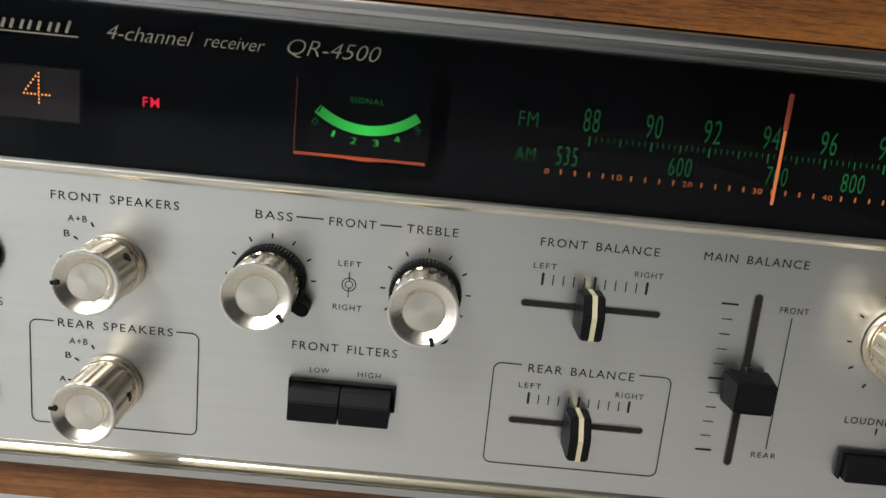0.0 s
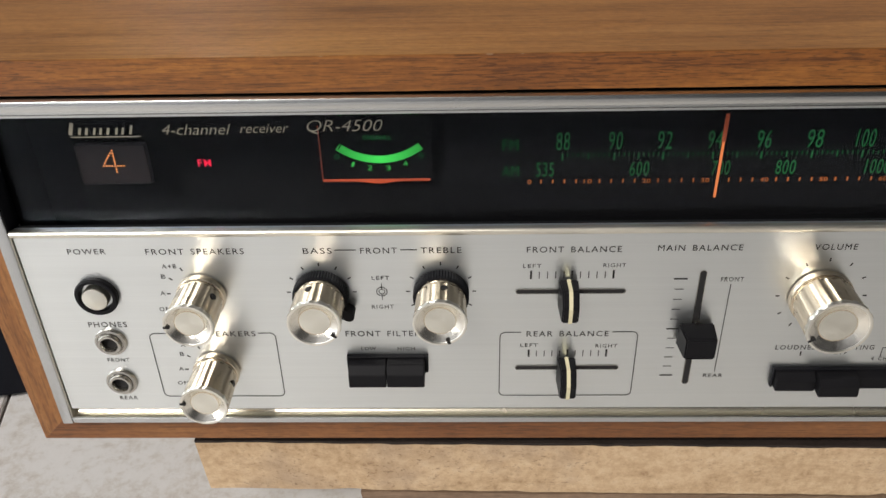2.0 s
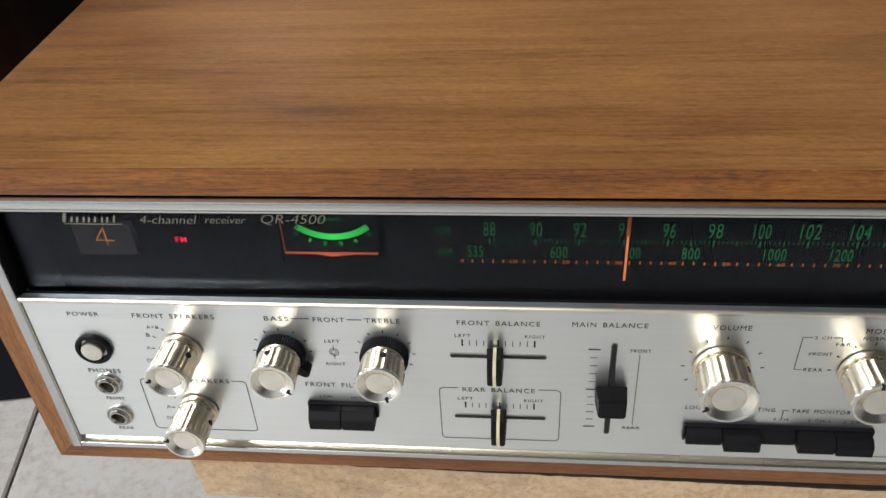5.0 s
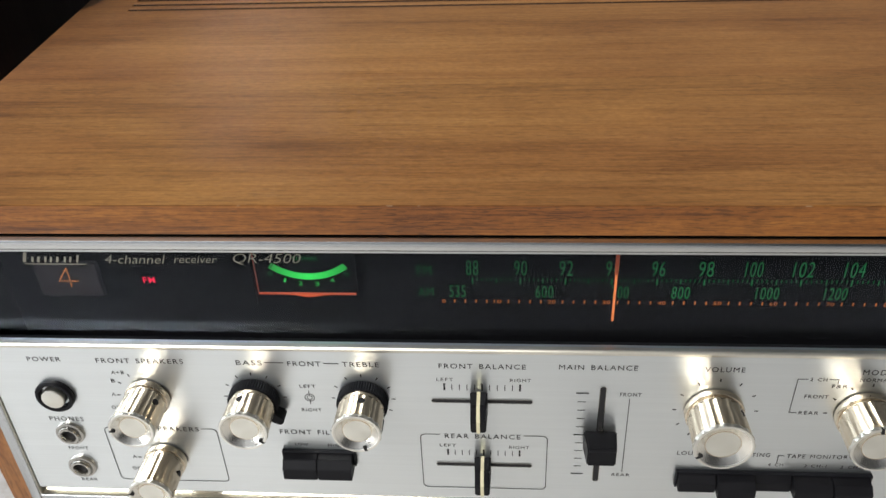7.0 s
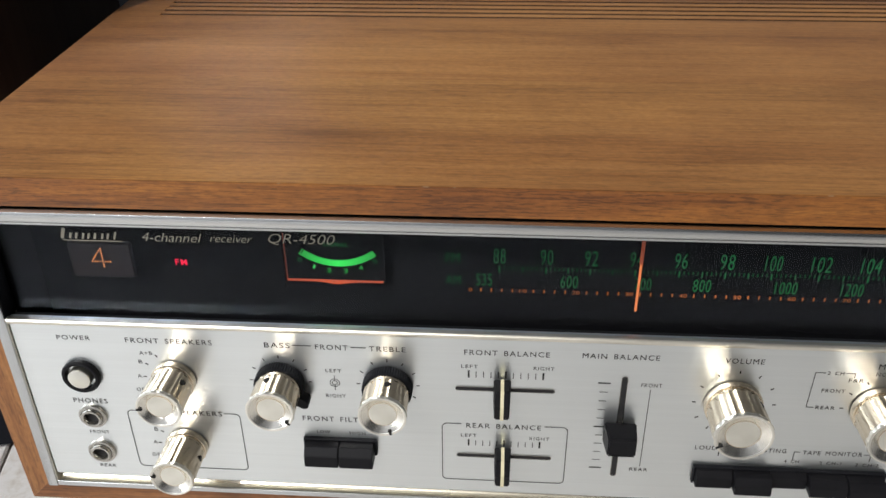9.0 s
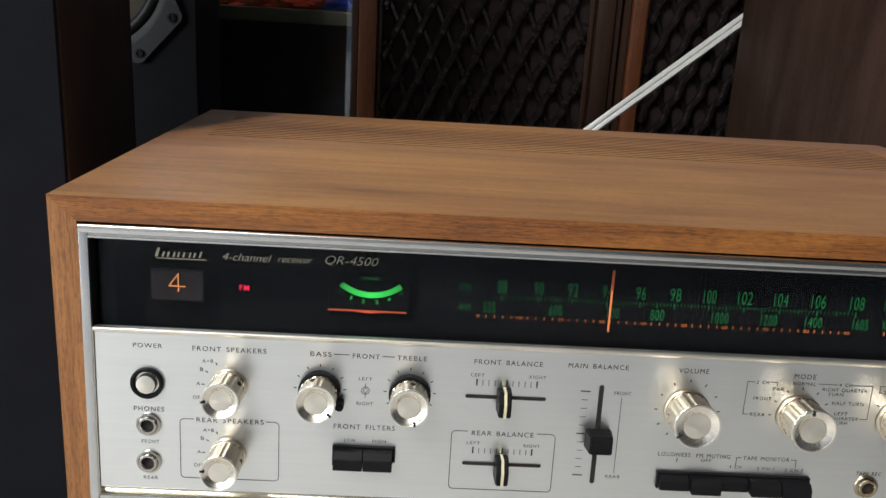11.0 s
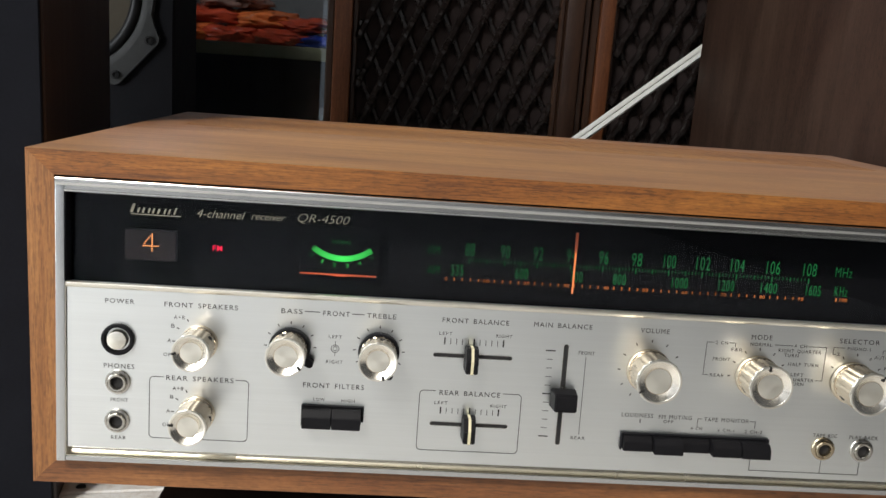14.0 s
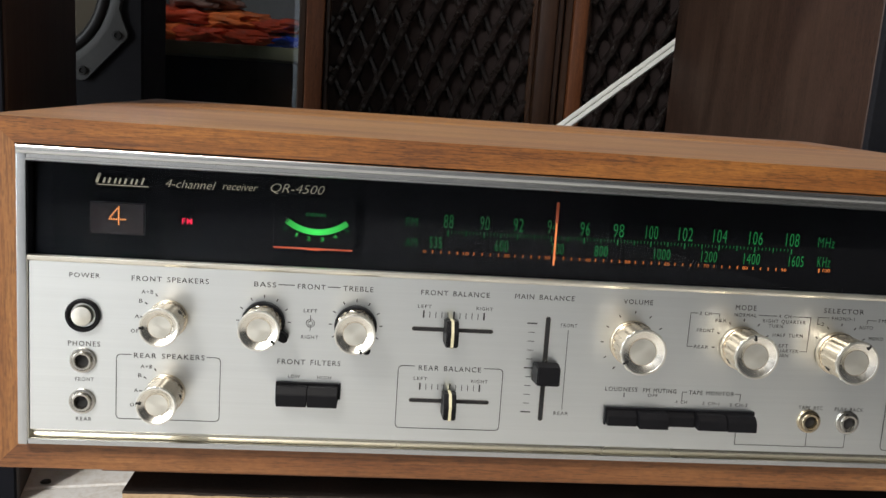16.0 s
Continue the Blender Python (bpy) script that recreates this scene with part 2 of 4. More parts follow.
WALNUT_TOP = wood("walnut_top", (0.188, 0.076, 0.018), (0.352, 0.157, 0.040), (0.432, 0.210, 0.061), "x", 11, 0.55, 0.46, 1.0, leaves=((0.1075, (0.88, 0.82, 0.80)),), slant_sheen=0.12)
# edge, side and lower walnut are darker than the top, some shading in the colour
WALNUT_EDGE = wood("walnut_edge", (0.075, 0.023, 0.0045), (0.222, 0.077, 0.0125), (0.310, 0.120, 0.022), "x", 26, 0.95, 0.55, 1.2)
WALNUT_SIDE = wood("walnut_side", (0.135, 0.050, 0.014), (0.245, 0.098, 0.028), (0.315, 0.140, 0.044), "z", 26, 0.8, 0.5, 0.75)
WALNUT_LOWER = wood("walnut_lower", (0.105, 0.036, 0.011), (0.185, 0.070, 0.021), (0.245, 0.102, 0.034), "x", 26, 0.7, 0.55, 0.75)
WALNUT_WORN = plain("bare_wood", (0.30, 0.175, 0.095), 0.7, 0, 200, 0.3)
SLOT_SHADE = wood("slot_shade_wood", (0.032, 0.014, 0.005), (0.052, 0.023, 0.009), (0.07, 0.033, 0.014), "x", 20, 0.5, 0.7, 0.7)
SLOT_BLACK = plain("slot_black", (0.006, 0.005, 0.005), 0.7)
FACE_METAL = brushed("brushed_aluminium", (0.82, 0.84, 0.83), 0.345, 0.5)
TRIM_METAL = brushed("satin_trim", (0.64, 0.64, 0.62), 0.21, 0.0)
SIDE_TRIM = brushed("matt_side_trim", (0.56, 0.57, 0.57), 0.26, 0.0)
RAIL = plain("polished_rail", (0.76, 0.71, 0.59), 0.26, 1.0, 12, 0.05)
BRIGHT = plain("polished_trim", (0.84, 0.80, 0.70), 0.34, 1.0, 30, 0.05)
KNOB_SIDE = plain("knob_side_metal", (0.72, 0.62, 0.475), 0.20, 1.0, 60, 0.06)
KNOB_FACE = brushed("turned_knob_face", (0.85, 0.82, 0.73), 0.38, 0.45, False, True)
KNOB_DISH = brushed("bright_knob_dish", (0.90, 0.86, 0.77), 0.20, 0.6, False, True)
KNOB_RIM = plain("knob_rim_metal", (0.88, 0.85, 0.77), 0.30, 1.0, 60, 0.05)
NICKEL = plain("nickel", (0.46, 0.44, 0.40), 0.22, 1.0, 80, 0.1)
BRASS = plain("brass", (0.46, 0.39, 0.28), 0.18, 1.0, 80, 0.1)
PLASTIC = plain("black_plastic", (0.0065, 0.0062, 0.0072), 0.46, 0, 120, 0.2, 0.00002, 0.13)
DARK_PLASTIC = plain("black_ribbed_plastic", (0.006, 0.006, 0.0075), 0.55, 0, 120, 0.2, spec=0.12)
IVORY = plain("ivory_stripe", (0.62, 0.56, 0.36), 0.45, 0, 200, 0.08)
INK = plain("black_print", (0.02, 0.019, 0.018), 0.8, spec=0.1)
SILVER_INK = plain("silver_print", (0.27, 0.245, 0.185), 0.55, 0.2)
DIAL_BLACK = plain("dial_black", (0.004, 0.004, 0.0045), 0.9, spec=0.15)
METER_GREY = plain("meter_grey", (0.005, 0.005, 0.0055), 0.8, spec=0.12)
# the reddish tint holds the faint glow of the lamp behind the window
LAMP_GREY = plain("lamp_window_grey", (0.015, 0.0085, 0.0075), 0.45, 0, 180, 0.5)
GLASS = window_glass("smoked_glass", (0.82, 0.82, 0.84), 1.19)
GREEN = glow("dial_green", (0.02, 0.42, 0.10), 0.27, 0.35)
GREEN_DIM = glow("dial_green_dim", (0.02, 0.42, 0.10), 0.13, 0.3)
GREEN_BRIGHT = glow("meter_green", (0.05, 0.78, 0.10), 0.9)
ARC_GREEN = glow("meter_arc_green", (0.05, 0.78, 0.10), 0.9)
_nt = ARC_GREEN.node_tree                            # the bulb stands behind the middle of the arc
_sep = _nt.nodes.new("ShaderNodeSeparateXYZ")
_nt.links.new(coords(_nt, (1, 1, 1)), _sep.inputs[0])
_sub = _nt.nodes.new("ShaderNodeMath")
_sub.operation, _sub.inputs[1].default_value = "SUBTRACT", -0.0455
_nt.links.new(_sep.outputs[0], _sub.inputs[0])
_abs = _nt.nodes.new("ShaderNodeMath")
_abs.operation = "ABSOLUTE"
_nt.links.new(_sub.outputs[0], _abs.inputs[0])
_mr = _nt.nodes.new("ShaderNodeMapRange")
for _k, _val in zip(("From Min", "From Max", "To Min", "To Max"), (0.0, 0.0165, 1.45, 0.42)):
    _mr.inputs[_k].default_value = _val
_nt.links.new(_abs.outputs[0], _mr.inputs["Value"])
_nt.links.new(_mr.outputs[0], _nt.nodes["Principled BSDF"].inputs["Emission Strength"])
ORANGE = glow("dial_orange", (1.0, 0.28, 0.06), 0.6, 0.4)
ORANGE_HOT = glow("pointer_orange", (1.0, 0.28, 0.08), 1.05)
ORANGE_DIM = glow("pointer_orange_dim", (1.0, 0.20, 0.07), 0.13)
METER_ORANGE = glow("meter_orange", (1.0, 0.17, 0.06), 0.75, 0.5)
# faint glow in place of the orange light mirrored on the meter's left side
METER_SIDE = glow("meter_side_orange", (1.0, 0.20, 0.09), 0.07)
AMBER = glow("lamp_amber", (1.0, 0.36, 0.10), 3.2)
METER_TEXT = glow("meter_text_green", (0.02, 0.42, 0.09), 0.40)
RED = glow("lamp_red", (1.0, 0.01, 0.06), 1.3)

# ---- the receiver ----
# the front plate leans back a little: u to the right, v up the plate, w out of it
LEAN = math.atan(0.048)
_c, _s = math.cos(LEAN), math.sin(LEAN)
FACE = Matrix(((1, 0, 0, 0.201), (0, _s, -_c, 0), (0, _c, _s, 0.115), (0, 0, 0, 1)))
W, D, Z0, Z1, YF = 0.570, 0.326, 0.0848, 0.2605, 0.006   # cabinet width, back, bottom, top, front
T, TT, TB, X0 = 0.0146, 0.0124, 0.0142, 0.0010                  # visible thickness of sides and top, outer left side
UL, UR = -0.1808, 0.3488                            # plate's ends


def uv_plane(mesh):
    """A layer of coordinates that runs along x, for the brushing."""
    layer = mesh.uv_layers.new(name="brush")
    for loop in mesh.loops:
        co = mesh.vertices[loop.vertex_index].co
        layer.data[loop.index].uv = (co.y + co.z, co.x)


receiver = thing("stereo_receiver", (0.285, 0.16, Z0), "vintage quadraphonic receiver in a walnut cabinet, switched on", "receiver")

# walnut sleeve with mitred corners
bm = bmesh.new()
ZT = Z1
n_slot, slot_y0, slot_pitch, slot_w, sx0, sx1 = 13, 0.1990, 0.0075, 0.0029, 0.0290, W - 0.0290
slot_y1 = slot_y0 + n_slot * slot_pitch
extrude_x(bm, [(YF, ZT), (slot_y0, ZT), (slot_y0, ZT - TT), (YF, ZT - TT)], X0, W)
box(bm, (X0, slot_y0, ZT - TT), (sx0, slot_y1, ZT))
box(bm, (sx1, slot_y0, ZT - TT), (W, slot_y1, ZT))
box(bm, (X0, slot_y1, ZT - TT), (W, D, ZT))
for v in bm.verts:                                   # mitre at the front corners
    if v.co.z < ZT - TT * 0.5 and (v.co.x < X0 + 1e-4 or v.co.x > W - 1e-4):
        v.co.x = T if v.co.x < 0.1 else W - T
top = part("top_panel", bm, WALNUT_TOP, receiver, "walnut top panel with rows of vent slots")
for k in range(n_slot):
    y = slot_y0 + k * slot_pitch + slot_w
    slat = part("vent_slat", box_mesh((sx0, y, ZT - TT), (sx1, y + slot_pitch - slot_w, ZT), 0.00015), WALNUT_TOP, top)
    slat.data.materials.append(SLOT_SHADE)
    for p in slat.data.polygons:                     # sides of the cut coloured dark, for the shade in the slot
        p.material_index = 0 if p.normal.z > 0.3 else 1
# black sheet added below the slots to keep them dark inside
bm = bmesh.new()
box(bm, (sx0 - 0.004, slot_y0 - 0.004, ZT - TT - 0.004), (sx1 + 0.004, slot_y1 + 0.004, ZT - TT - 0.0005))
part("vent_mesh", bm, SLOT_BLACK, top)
# front edge band of the top
bm = bmesh.new()
extrude_x(bm, [(YF - 0.0006, ZT - 0.0001), (YF - 0.0001, ZT - 0.0001), (YF - 0.0001, ZT - TT), (YF - 0.0006, ZT - TT)], X0, W)
for v in bm.verts:
    if v.co.z < ZT - TT * 0.5:
        v.co.x = T if v.co.x < 0.1 else W - T
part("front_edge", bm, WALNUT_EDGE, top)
for x0, x1 in ((X0, T), (W - T, W)):
    bm = bmesh.new()
    box(bm, (x0, YF, Z0), (x1, D, ZT))
    for v in bm.verts:
        inner = abs(v.co.x - (T if x0 == X0 else W - T)) < 1e-4
        if inner:
            v.co.z = Z0 + TB if v.co.z < 0.17 else ZT - TT
    for v in bm.verts:                               # the front leans back
        if v.co.y < 0.1:
            v.co.y += (v.co.z - ZT) * 0.014
    bmesh.ops.bevel(bm, geom=list(bm.edges), offset=0.00012, segments=1, affect="EDGES")
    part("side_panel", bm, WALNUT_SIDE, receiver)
bm = bmesh.new()
box(bm, (X0, YF, Z0), (W, D, Z0 + TB))
for v in bm.verts:
    if v.co.z > Z0 + TB * 0.5:
        v.co.x = T if v.co.x < 0.1 else W - T
    if v.co.y < 0.1:
        v.co.y += (v.co.z - ZT) * 0.014
bmesh.ops.bevel(bm, geom=list(bm.edges), offset=0.00012, segments=1, affect="EDGES")
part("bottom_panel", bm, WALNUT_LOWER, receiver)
bm = box_mesh((T, D - 0.012, Z0 + TB), (W - T, D - 0.008, ZT - TT))
part("back_panel", bm, SLOT_BLACK, receiver)
for x in (0.10, 0.48):
    for y in (0.075, 0.28):
        part("foot", lathe(bmesh.new(), [(0.0115, 0), (0.0125, 0.001), (0.015, 0.0207)], 24), DARK_PLASTIC, receiver, "", Matrix.Translation((x, y, 0.0646)))

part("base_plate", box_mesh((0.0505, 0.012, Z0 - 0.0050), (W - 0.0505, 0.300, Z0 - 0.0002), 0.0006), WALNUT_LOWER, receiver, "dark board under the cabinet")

# worn slivers along the front edge and a chip on a slat
for x0, x1 in ((0.1415, 0.1425), (0.195, 0.1972), (0.206, 0.2070), (0.338, 0.3400)):
    part("worn_edge", box_mesh((x0, YF - 0.00066, ZT - 0.00025), (x1, YF - 0.0002, ZT + 0.00002), 0.00008), WALNUT_WORN, top)
part("chip", lathe(bmesh.new(), [(0.0012, 0), (0.0010, 0.0002), (0.0002, 0.00025)], 9), WALNUT_WORN, top, "", Matrix.Translation((0.079, slot_y0 + slot_pitch * 3 - 0.0026, ZT - 0.0001)))

# aluminium surround
surround = part("surround", extrude_x(bmesh.new(), [
    (0.1302, -0.008), (0.1302, 0.0010), (0.1324, 0.0012), (0.1325, 0.0038), (0.1323, 0.0044), (0.1318, 0.0047), (0.1292, 0.0048), (0.1288, 0.0046),
    (0.1286, 0.0010), (0.1283, 0.0007), (0.1264, 0.0009), (0.1262, 0.0013), (0.1254, 0.0013), (0.1250, 0.0008), (0.1246, -0.0012), (0.1243, -0.0075)],
    UL - 0.0036, UR + 0.0040), TRIM_METAL, receiver, "stepped satin aluminium surround", FACE)
uv_plane(surround.data)
bm = bmesh.new()                                     # black strips added in the gap between wood and metal, for its shadow
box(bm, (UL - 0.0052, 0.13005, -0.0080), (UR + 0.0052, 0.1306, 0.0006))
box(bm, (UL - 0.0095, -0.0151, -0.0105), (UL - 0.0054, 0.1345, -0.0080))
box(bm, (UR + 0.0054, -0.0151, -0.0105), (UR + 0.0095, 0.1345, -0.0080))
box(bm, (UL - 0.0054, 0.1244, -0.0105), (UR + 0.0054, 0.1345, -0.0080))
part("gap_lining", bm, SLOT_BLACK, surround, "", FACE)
cove = [(-0.0080 - 0.0041 * math.sin(radians(a)), 0.0000 - 0.0036 * math.cos(radians(a))) for a in range(0, 91, 9)]
channel = part("bottom_rail", extrude_x(bmesh.new(), [(-0.0070, -0.0060), (-0.0070, -0.0036), *cove, (-0.0123, 0.0001), (-0.0123, -0.0060)], UL - 0.0002, UR + 0.0002),
               RAIL, surround, "polished bottom rail with a hollow trough", FACE)
part("rail_lip", extrude_x(bmesh.new(), [(-0.0122, -0.0040), (-0.0122, 0.0007), (-0.0124, 0.0010), (-0.0148, 0.0010), (-0.0151, 0.0006), (-0.0151, -0.0040)], UL - 0.0002, UR + 0.0002), SIDE_TRIM, surround, "", FACE)
for x0, x1 in ((UL - 0.0049, UL - 0.0004), (UR + 0.0004, UR + 0.0049)):
    rail = part("side_rail", box_mesh((x0, -0.0151, -0.008), (x1, 0.1320, 0.0014), 0.0005, 2), SIDE_TRIM, surround, "", FACE)
    uv_plane(rail.data)
    e = UL - 0.0004 if x0 < 0 else UR
    part("side_lining", box_mesh((e, 0.0790, -0.008), (e + 0.0004, 0.1243, 0.0006)), PLASTIC, surround, "", FACE)
    part("plate_edge", box_mesh((e, -0.0132, -0.008), (e + 0.0004, 0.0789, 0.0006)), BRIGHT, surround, "", FACE)
trim = part("middle_trim", extrude_x(bmesh.new(), [
    (0.0802, -0.0012), (0.0802, 0.0004), (0.0800, 0.0009), (0.0795, 0.0013), (0.0788, 0.0014), (0.0781, 0.0012), (0.0775, 0.0006), (0.0771, -0.0002), (0.0768, -0.0012)], UL, UR), BRIGHT, surround, "bright trim strip below the dial glass", FACE)

# brushed front plate
bm = box_mesh((UL + 0.0003, -0.0077, -0.003), (UR - 0.0003, 0.0800, 0.0), 0.0002)
faceplate = part("faceplate", bm, FACE_METAL, receiver, "brushed aluminium front plate with black print", FACE)
uv_plane(faceplate.data)


def letters(body, u0, u1, v0, h, mat=None, parent=None, w=0.12, shear=0.0, thin=0.001, name="lettering", label="", spread=1.22):
    mesh = text_mesh(body, u0 * MM, u1 * MM, v0 * MM, h * MM, shear, thin, w * MM, spread)
    return part(name, mesh, mat or INK, parent or faceplate, label, FACE)


def line(points, width=0.40, parent=None, mat=None, w=0.12, name="printed_line", closed=False):
    bm = ribbon(bmesh.new(), [(a * MM, b * MM) for a, b in points], width * MM, w * MM, closed)
    return part(name, bm, mat or INK, parent or faceplate, "", FACE, 0)


# headings
for body, u0, u1, v0, h in (
        ("POWER", -161.6, -147.2, 70.0, 2.3), ("PHONES", -162.2, -146.9, 35.8, 2.5), ("FRONT", -158.7, -149.9, 18.0, 1.9), ("REAR", -158.3, -150.9, -2.4, 1.9),
        ("FRONT SPEAKERS", -132.2, -95.4, 69.6, 2.5), ("REAR SPEAKERS", -130.7, -96.5, 30.9, 2.5),
        ("BASS", -73.4, -62.7, 69.5, 2.5), ("FRONT", -52.1, -38.5, 69.4, 2.5), ("TREBLE", -29.7, -14.7, 69.4, 2.5),
        ("LEFT", -48.7, -42.0, 57.6, 1.7), ("RIGHT", -49.5, -41.0, 44.1, 1.8), ("FRONT FILTERS", -60.8, -29.3, 30.6, 2.6),
        ("LOW", -55.1, -49.3, 23.6, 1.6), ("HIGH", -40.6, -33.7, 23.4, 1.7),
        ("FRONT BALANCE", 9.3, 44.0, 69.3, 2.5), ("LEFT", 8.1, 14.9, 62.5, 1.7), ("RIGHT", 37.8, 46.2, 62.6, 1.7),
        ("REAR BALANCE", 10.4, 42.4, 30.1, 2.6), ("LEFT", 8.1, 15.0, 24.9, 1.7), ("RIGHT", 37.7, 46.2, 24.4, 1.7),
        ("MAIN BALANCE", 57.1, 87.9, 69.6, 2.5), ("FRONT", 82.0, 90.5, 55.8, 1.9), ("REAR", 82.0, 89.7, 8.9, 1.8),
        ("VOLUME", 113.7, 129.1, 69.5, 2.5), ("MODE", 173.5, 184.7, 69.1, 2.6), ("SELECTOR", 221.6, 243.7, 69.6, 2.5),
        ("LOUDNESS", 108.3, 125.4, 23.0, 2.2), ("FM MUTING", 128.6, 146.5, 22.8, 2.2), ("OFF", 131.3, 136.6, 20.5, 1.6),
        ("TAPE MONITOR", 153.4, 178.0, 22.5, 2.2), ("4 CH", 146.6, 152.8, 17.4, 1.7), ("2 CH-1", 161.4, 170.5, 17.2, 1.6), ("2 CH-2", 176.3, 186.1, 16.9, 1.7),
        ("TAPE REC", 214.5, 228.0, 16.6, 2.0), ("PLAY BACK", 234.9, 251.0, 16.4, 2.0),
        ("2 CH", 154.5, 160.9, 65.5, 1.7), ("REAR", 153.4, 161.1, 47.6, 1.8), ("F&R", 163.4, 169.3, 62.1, 1.8), ("FRONT", 154.0, 163.2, 56.5, 1.8),
        ("NORMAL", 173.3, 185.1, 65.6, 1.8), ("4 CH", 197.3, 204.1, 65.9, 1.7), ("RIGHT QUARTER", 189.0, 212.3, 63.0, 1.8), ("TURN", 192.4, 200.2, 60.5, 1.8),
        ("HALF TURN", 195.2, 211.7, 55.7, 1.8), ("LEFT", 197.4, 204.4, 50.0, 1.8), ("QUARTER", 196.6, 210.3, 47.3, 1.8), ("TURN", 197.3, 205.0, 44.8, 1.8),
        ("PHONO-1", 226.5, 239.1, 66.0, 1.7), ("2", 221.0, 222.6, 62.6, 1.8), ("AUTO", 242.1, 249.8, 61.8, 1.8), ("MONO", 248.4, 256.4, 55.9, 1.8), ("FM", 252.6, 256.4, 65.8, 1.7)):
    letters(body, u0, u1, v0, h)
for v_off in (0.0, -37.75):
    for body, u0, u1, v0, h in (("A+B", -127.4, -121.9, 63.4, 1.9), ("B", -128.6, -126.9, 58.7, 2.0), ("A", -130.5, -128.5, 51.0, 1.9), ("OFF", -132.3, -127.3, 43.5, 1.9)):
        letters(body, u0, u1, v0 + v_off, h)

# printed lines, ticks and borders
line([(-61.6, 71.0), (-53.7, 71.0)])
line([(-37.3, 70.9), (-31.1, 70.9)])


def frame_box(u0, v0, u1, v1, gap0, gap1, r=2.2):
    """A rounded frame with a gap for its heading in the top side."""
    pts = [(gap0, v1)] + [p for p in round_rect(u0, v0, u1, v1, r)[7:14]] + [p for p in round_rect(u0, v0, u1, v1, r)[14:21]]
    pts += [p for p in round_rect(u0, v0, u1, v1, r)[21:28]] + [p for p in round_rect(u0, v0, u1, v1, r)[0:7]] + [(gap1, v1)]
    line(pts, 0.36, name="printed_frame")


frame_box(-139.1, -0.7, -88.7, 32.4, -131.9, -95.5)
frame_box(0.0, -0.7, 53.8, 32.2, 8.3, 43.9)


def tick(cu, cv, r, angle, length=1.5, width=0.55):
    a = radians(angle)
    d = (math.cos(a), math.sin(a))
    line([(cu + d[0] * (r - length / 2), cv + d[1] * (r - length / 2)), (cu + d[0] * (r + length / 2), cv + d[1] * (r + length / 2))], width, name="tick")


for cv in (51.7, 51.7 - 37.75):
    for a in (117, 147, 180, 213):
        tick(-114.6, cv, 12.6, a)
for cu in (-68.2, -22.6):
    for a in (-30, 0, 30, 60, 90, 120, 150, 180, 210):
        tick(cu, 52.1, 12.6, a, 1.5, 0.5)
for a in (-30, -57, 0, 30, 60, 90, 120, 150, 180, 210, 237):
    tick(120.5, 49.0, 16.2, a)
for a in (0, 28, 58, 90, 120, 150, 180):
    tick(178.9, 48.6, 15.2, a)
for a in (0, 30, 60, 90, 120, 150, -30):
    tick(232.5, 48.6, 15.0, a)
for v0, v1, cu in ((57.5, 61.3, 11.2), (19.8, 23.5, 11.5)):
    for k in range(11):
        u = cu + k * 3.07
        big = k in (0, 5, 10)
        line([(u, v0 if big else v0 + 0.2), (u, v1 if big else v1 - 0.5)], 0.75 if big else 0.34, name="tick")
for k in range(11):
    v = 57.1 - k * 4.71
    big = k in (0, 5, 10)
    line([(64.5, v), (69.6 if big else 68.4, v)] if big else [(65.4, v), (68.6, v)], 0.6 if big else 0.3, name="tick")
line([(86.0, 54.5), (86.2, 11.9)], 0.3)
# mode, selector and monitor brackets
line([(153.7, 66.4), (149.8, 66.4), (149.6, 48.5), (152.6, 48.5)], 0.3)
line([(161.7, 66.5), (165.3, 66.5), (165.3, 64.4)], 0.3)
line([(186.4, 66.7), (196.4, 66.7)], 0.3)
line([(204.8, 66.7), (214.9, 66.7), (214.9, 48.2), (210.9, 48.2)], 0.3)
line([(225.2, 67.0), (218.9, 67.0), (218.9, 63.2), (220.6, 63.2)], 0.3)
line([(251.4, 66.6), (246.3, 66.6), (246.3, 64.3)], 0.3)
line([(149.9, 18.9), (149.9, 23.7), (152.3, 23.7)], 0.32)
line([(178.6, 23.5), (181.6, 23.5), (181.6, 19.6)], 0.32)
line([(118.6, 22.1), (118.6, 19.9)], 0.5, name="tick")
line([(181.4, 5.0), (181.4, -4.1), (242.5, -4.1), (242.5, 3.6)], 0.3)
line([(220.9, -4.1), (220.9, 3.6)], 0.3)
frame_box(263.4, -4.8, 318.0, 30.0, 264.0, 300.0)
# the small left/right mark between bass and treble
ring = [(-45.2 + 2.0 * math.cos(2 * math.pi * k / 24), 52.1 + 2.0 * math.sin(2 * math.pi * k / 24)) for k in range(24)]
line(ring, 0.3, closed=True)
ring = [(-45.2 + 1.1 * math.cos(2 * math.pi * k / 16), 52.1 + 1.1 * math.sin(2 * math.pi * k / 16)) for k in range(16)]
line(ring, 0.25, closed=True)
line([(-45.2, 53.0), (-45.2, 56.0)], 0.3)
line([(-45.2, 51.2), (-45.2, 48.2)], 0.3)


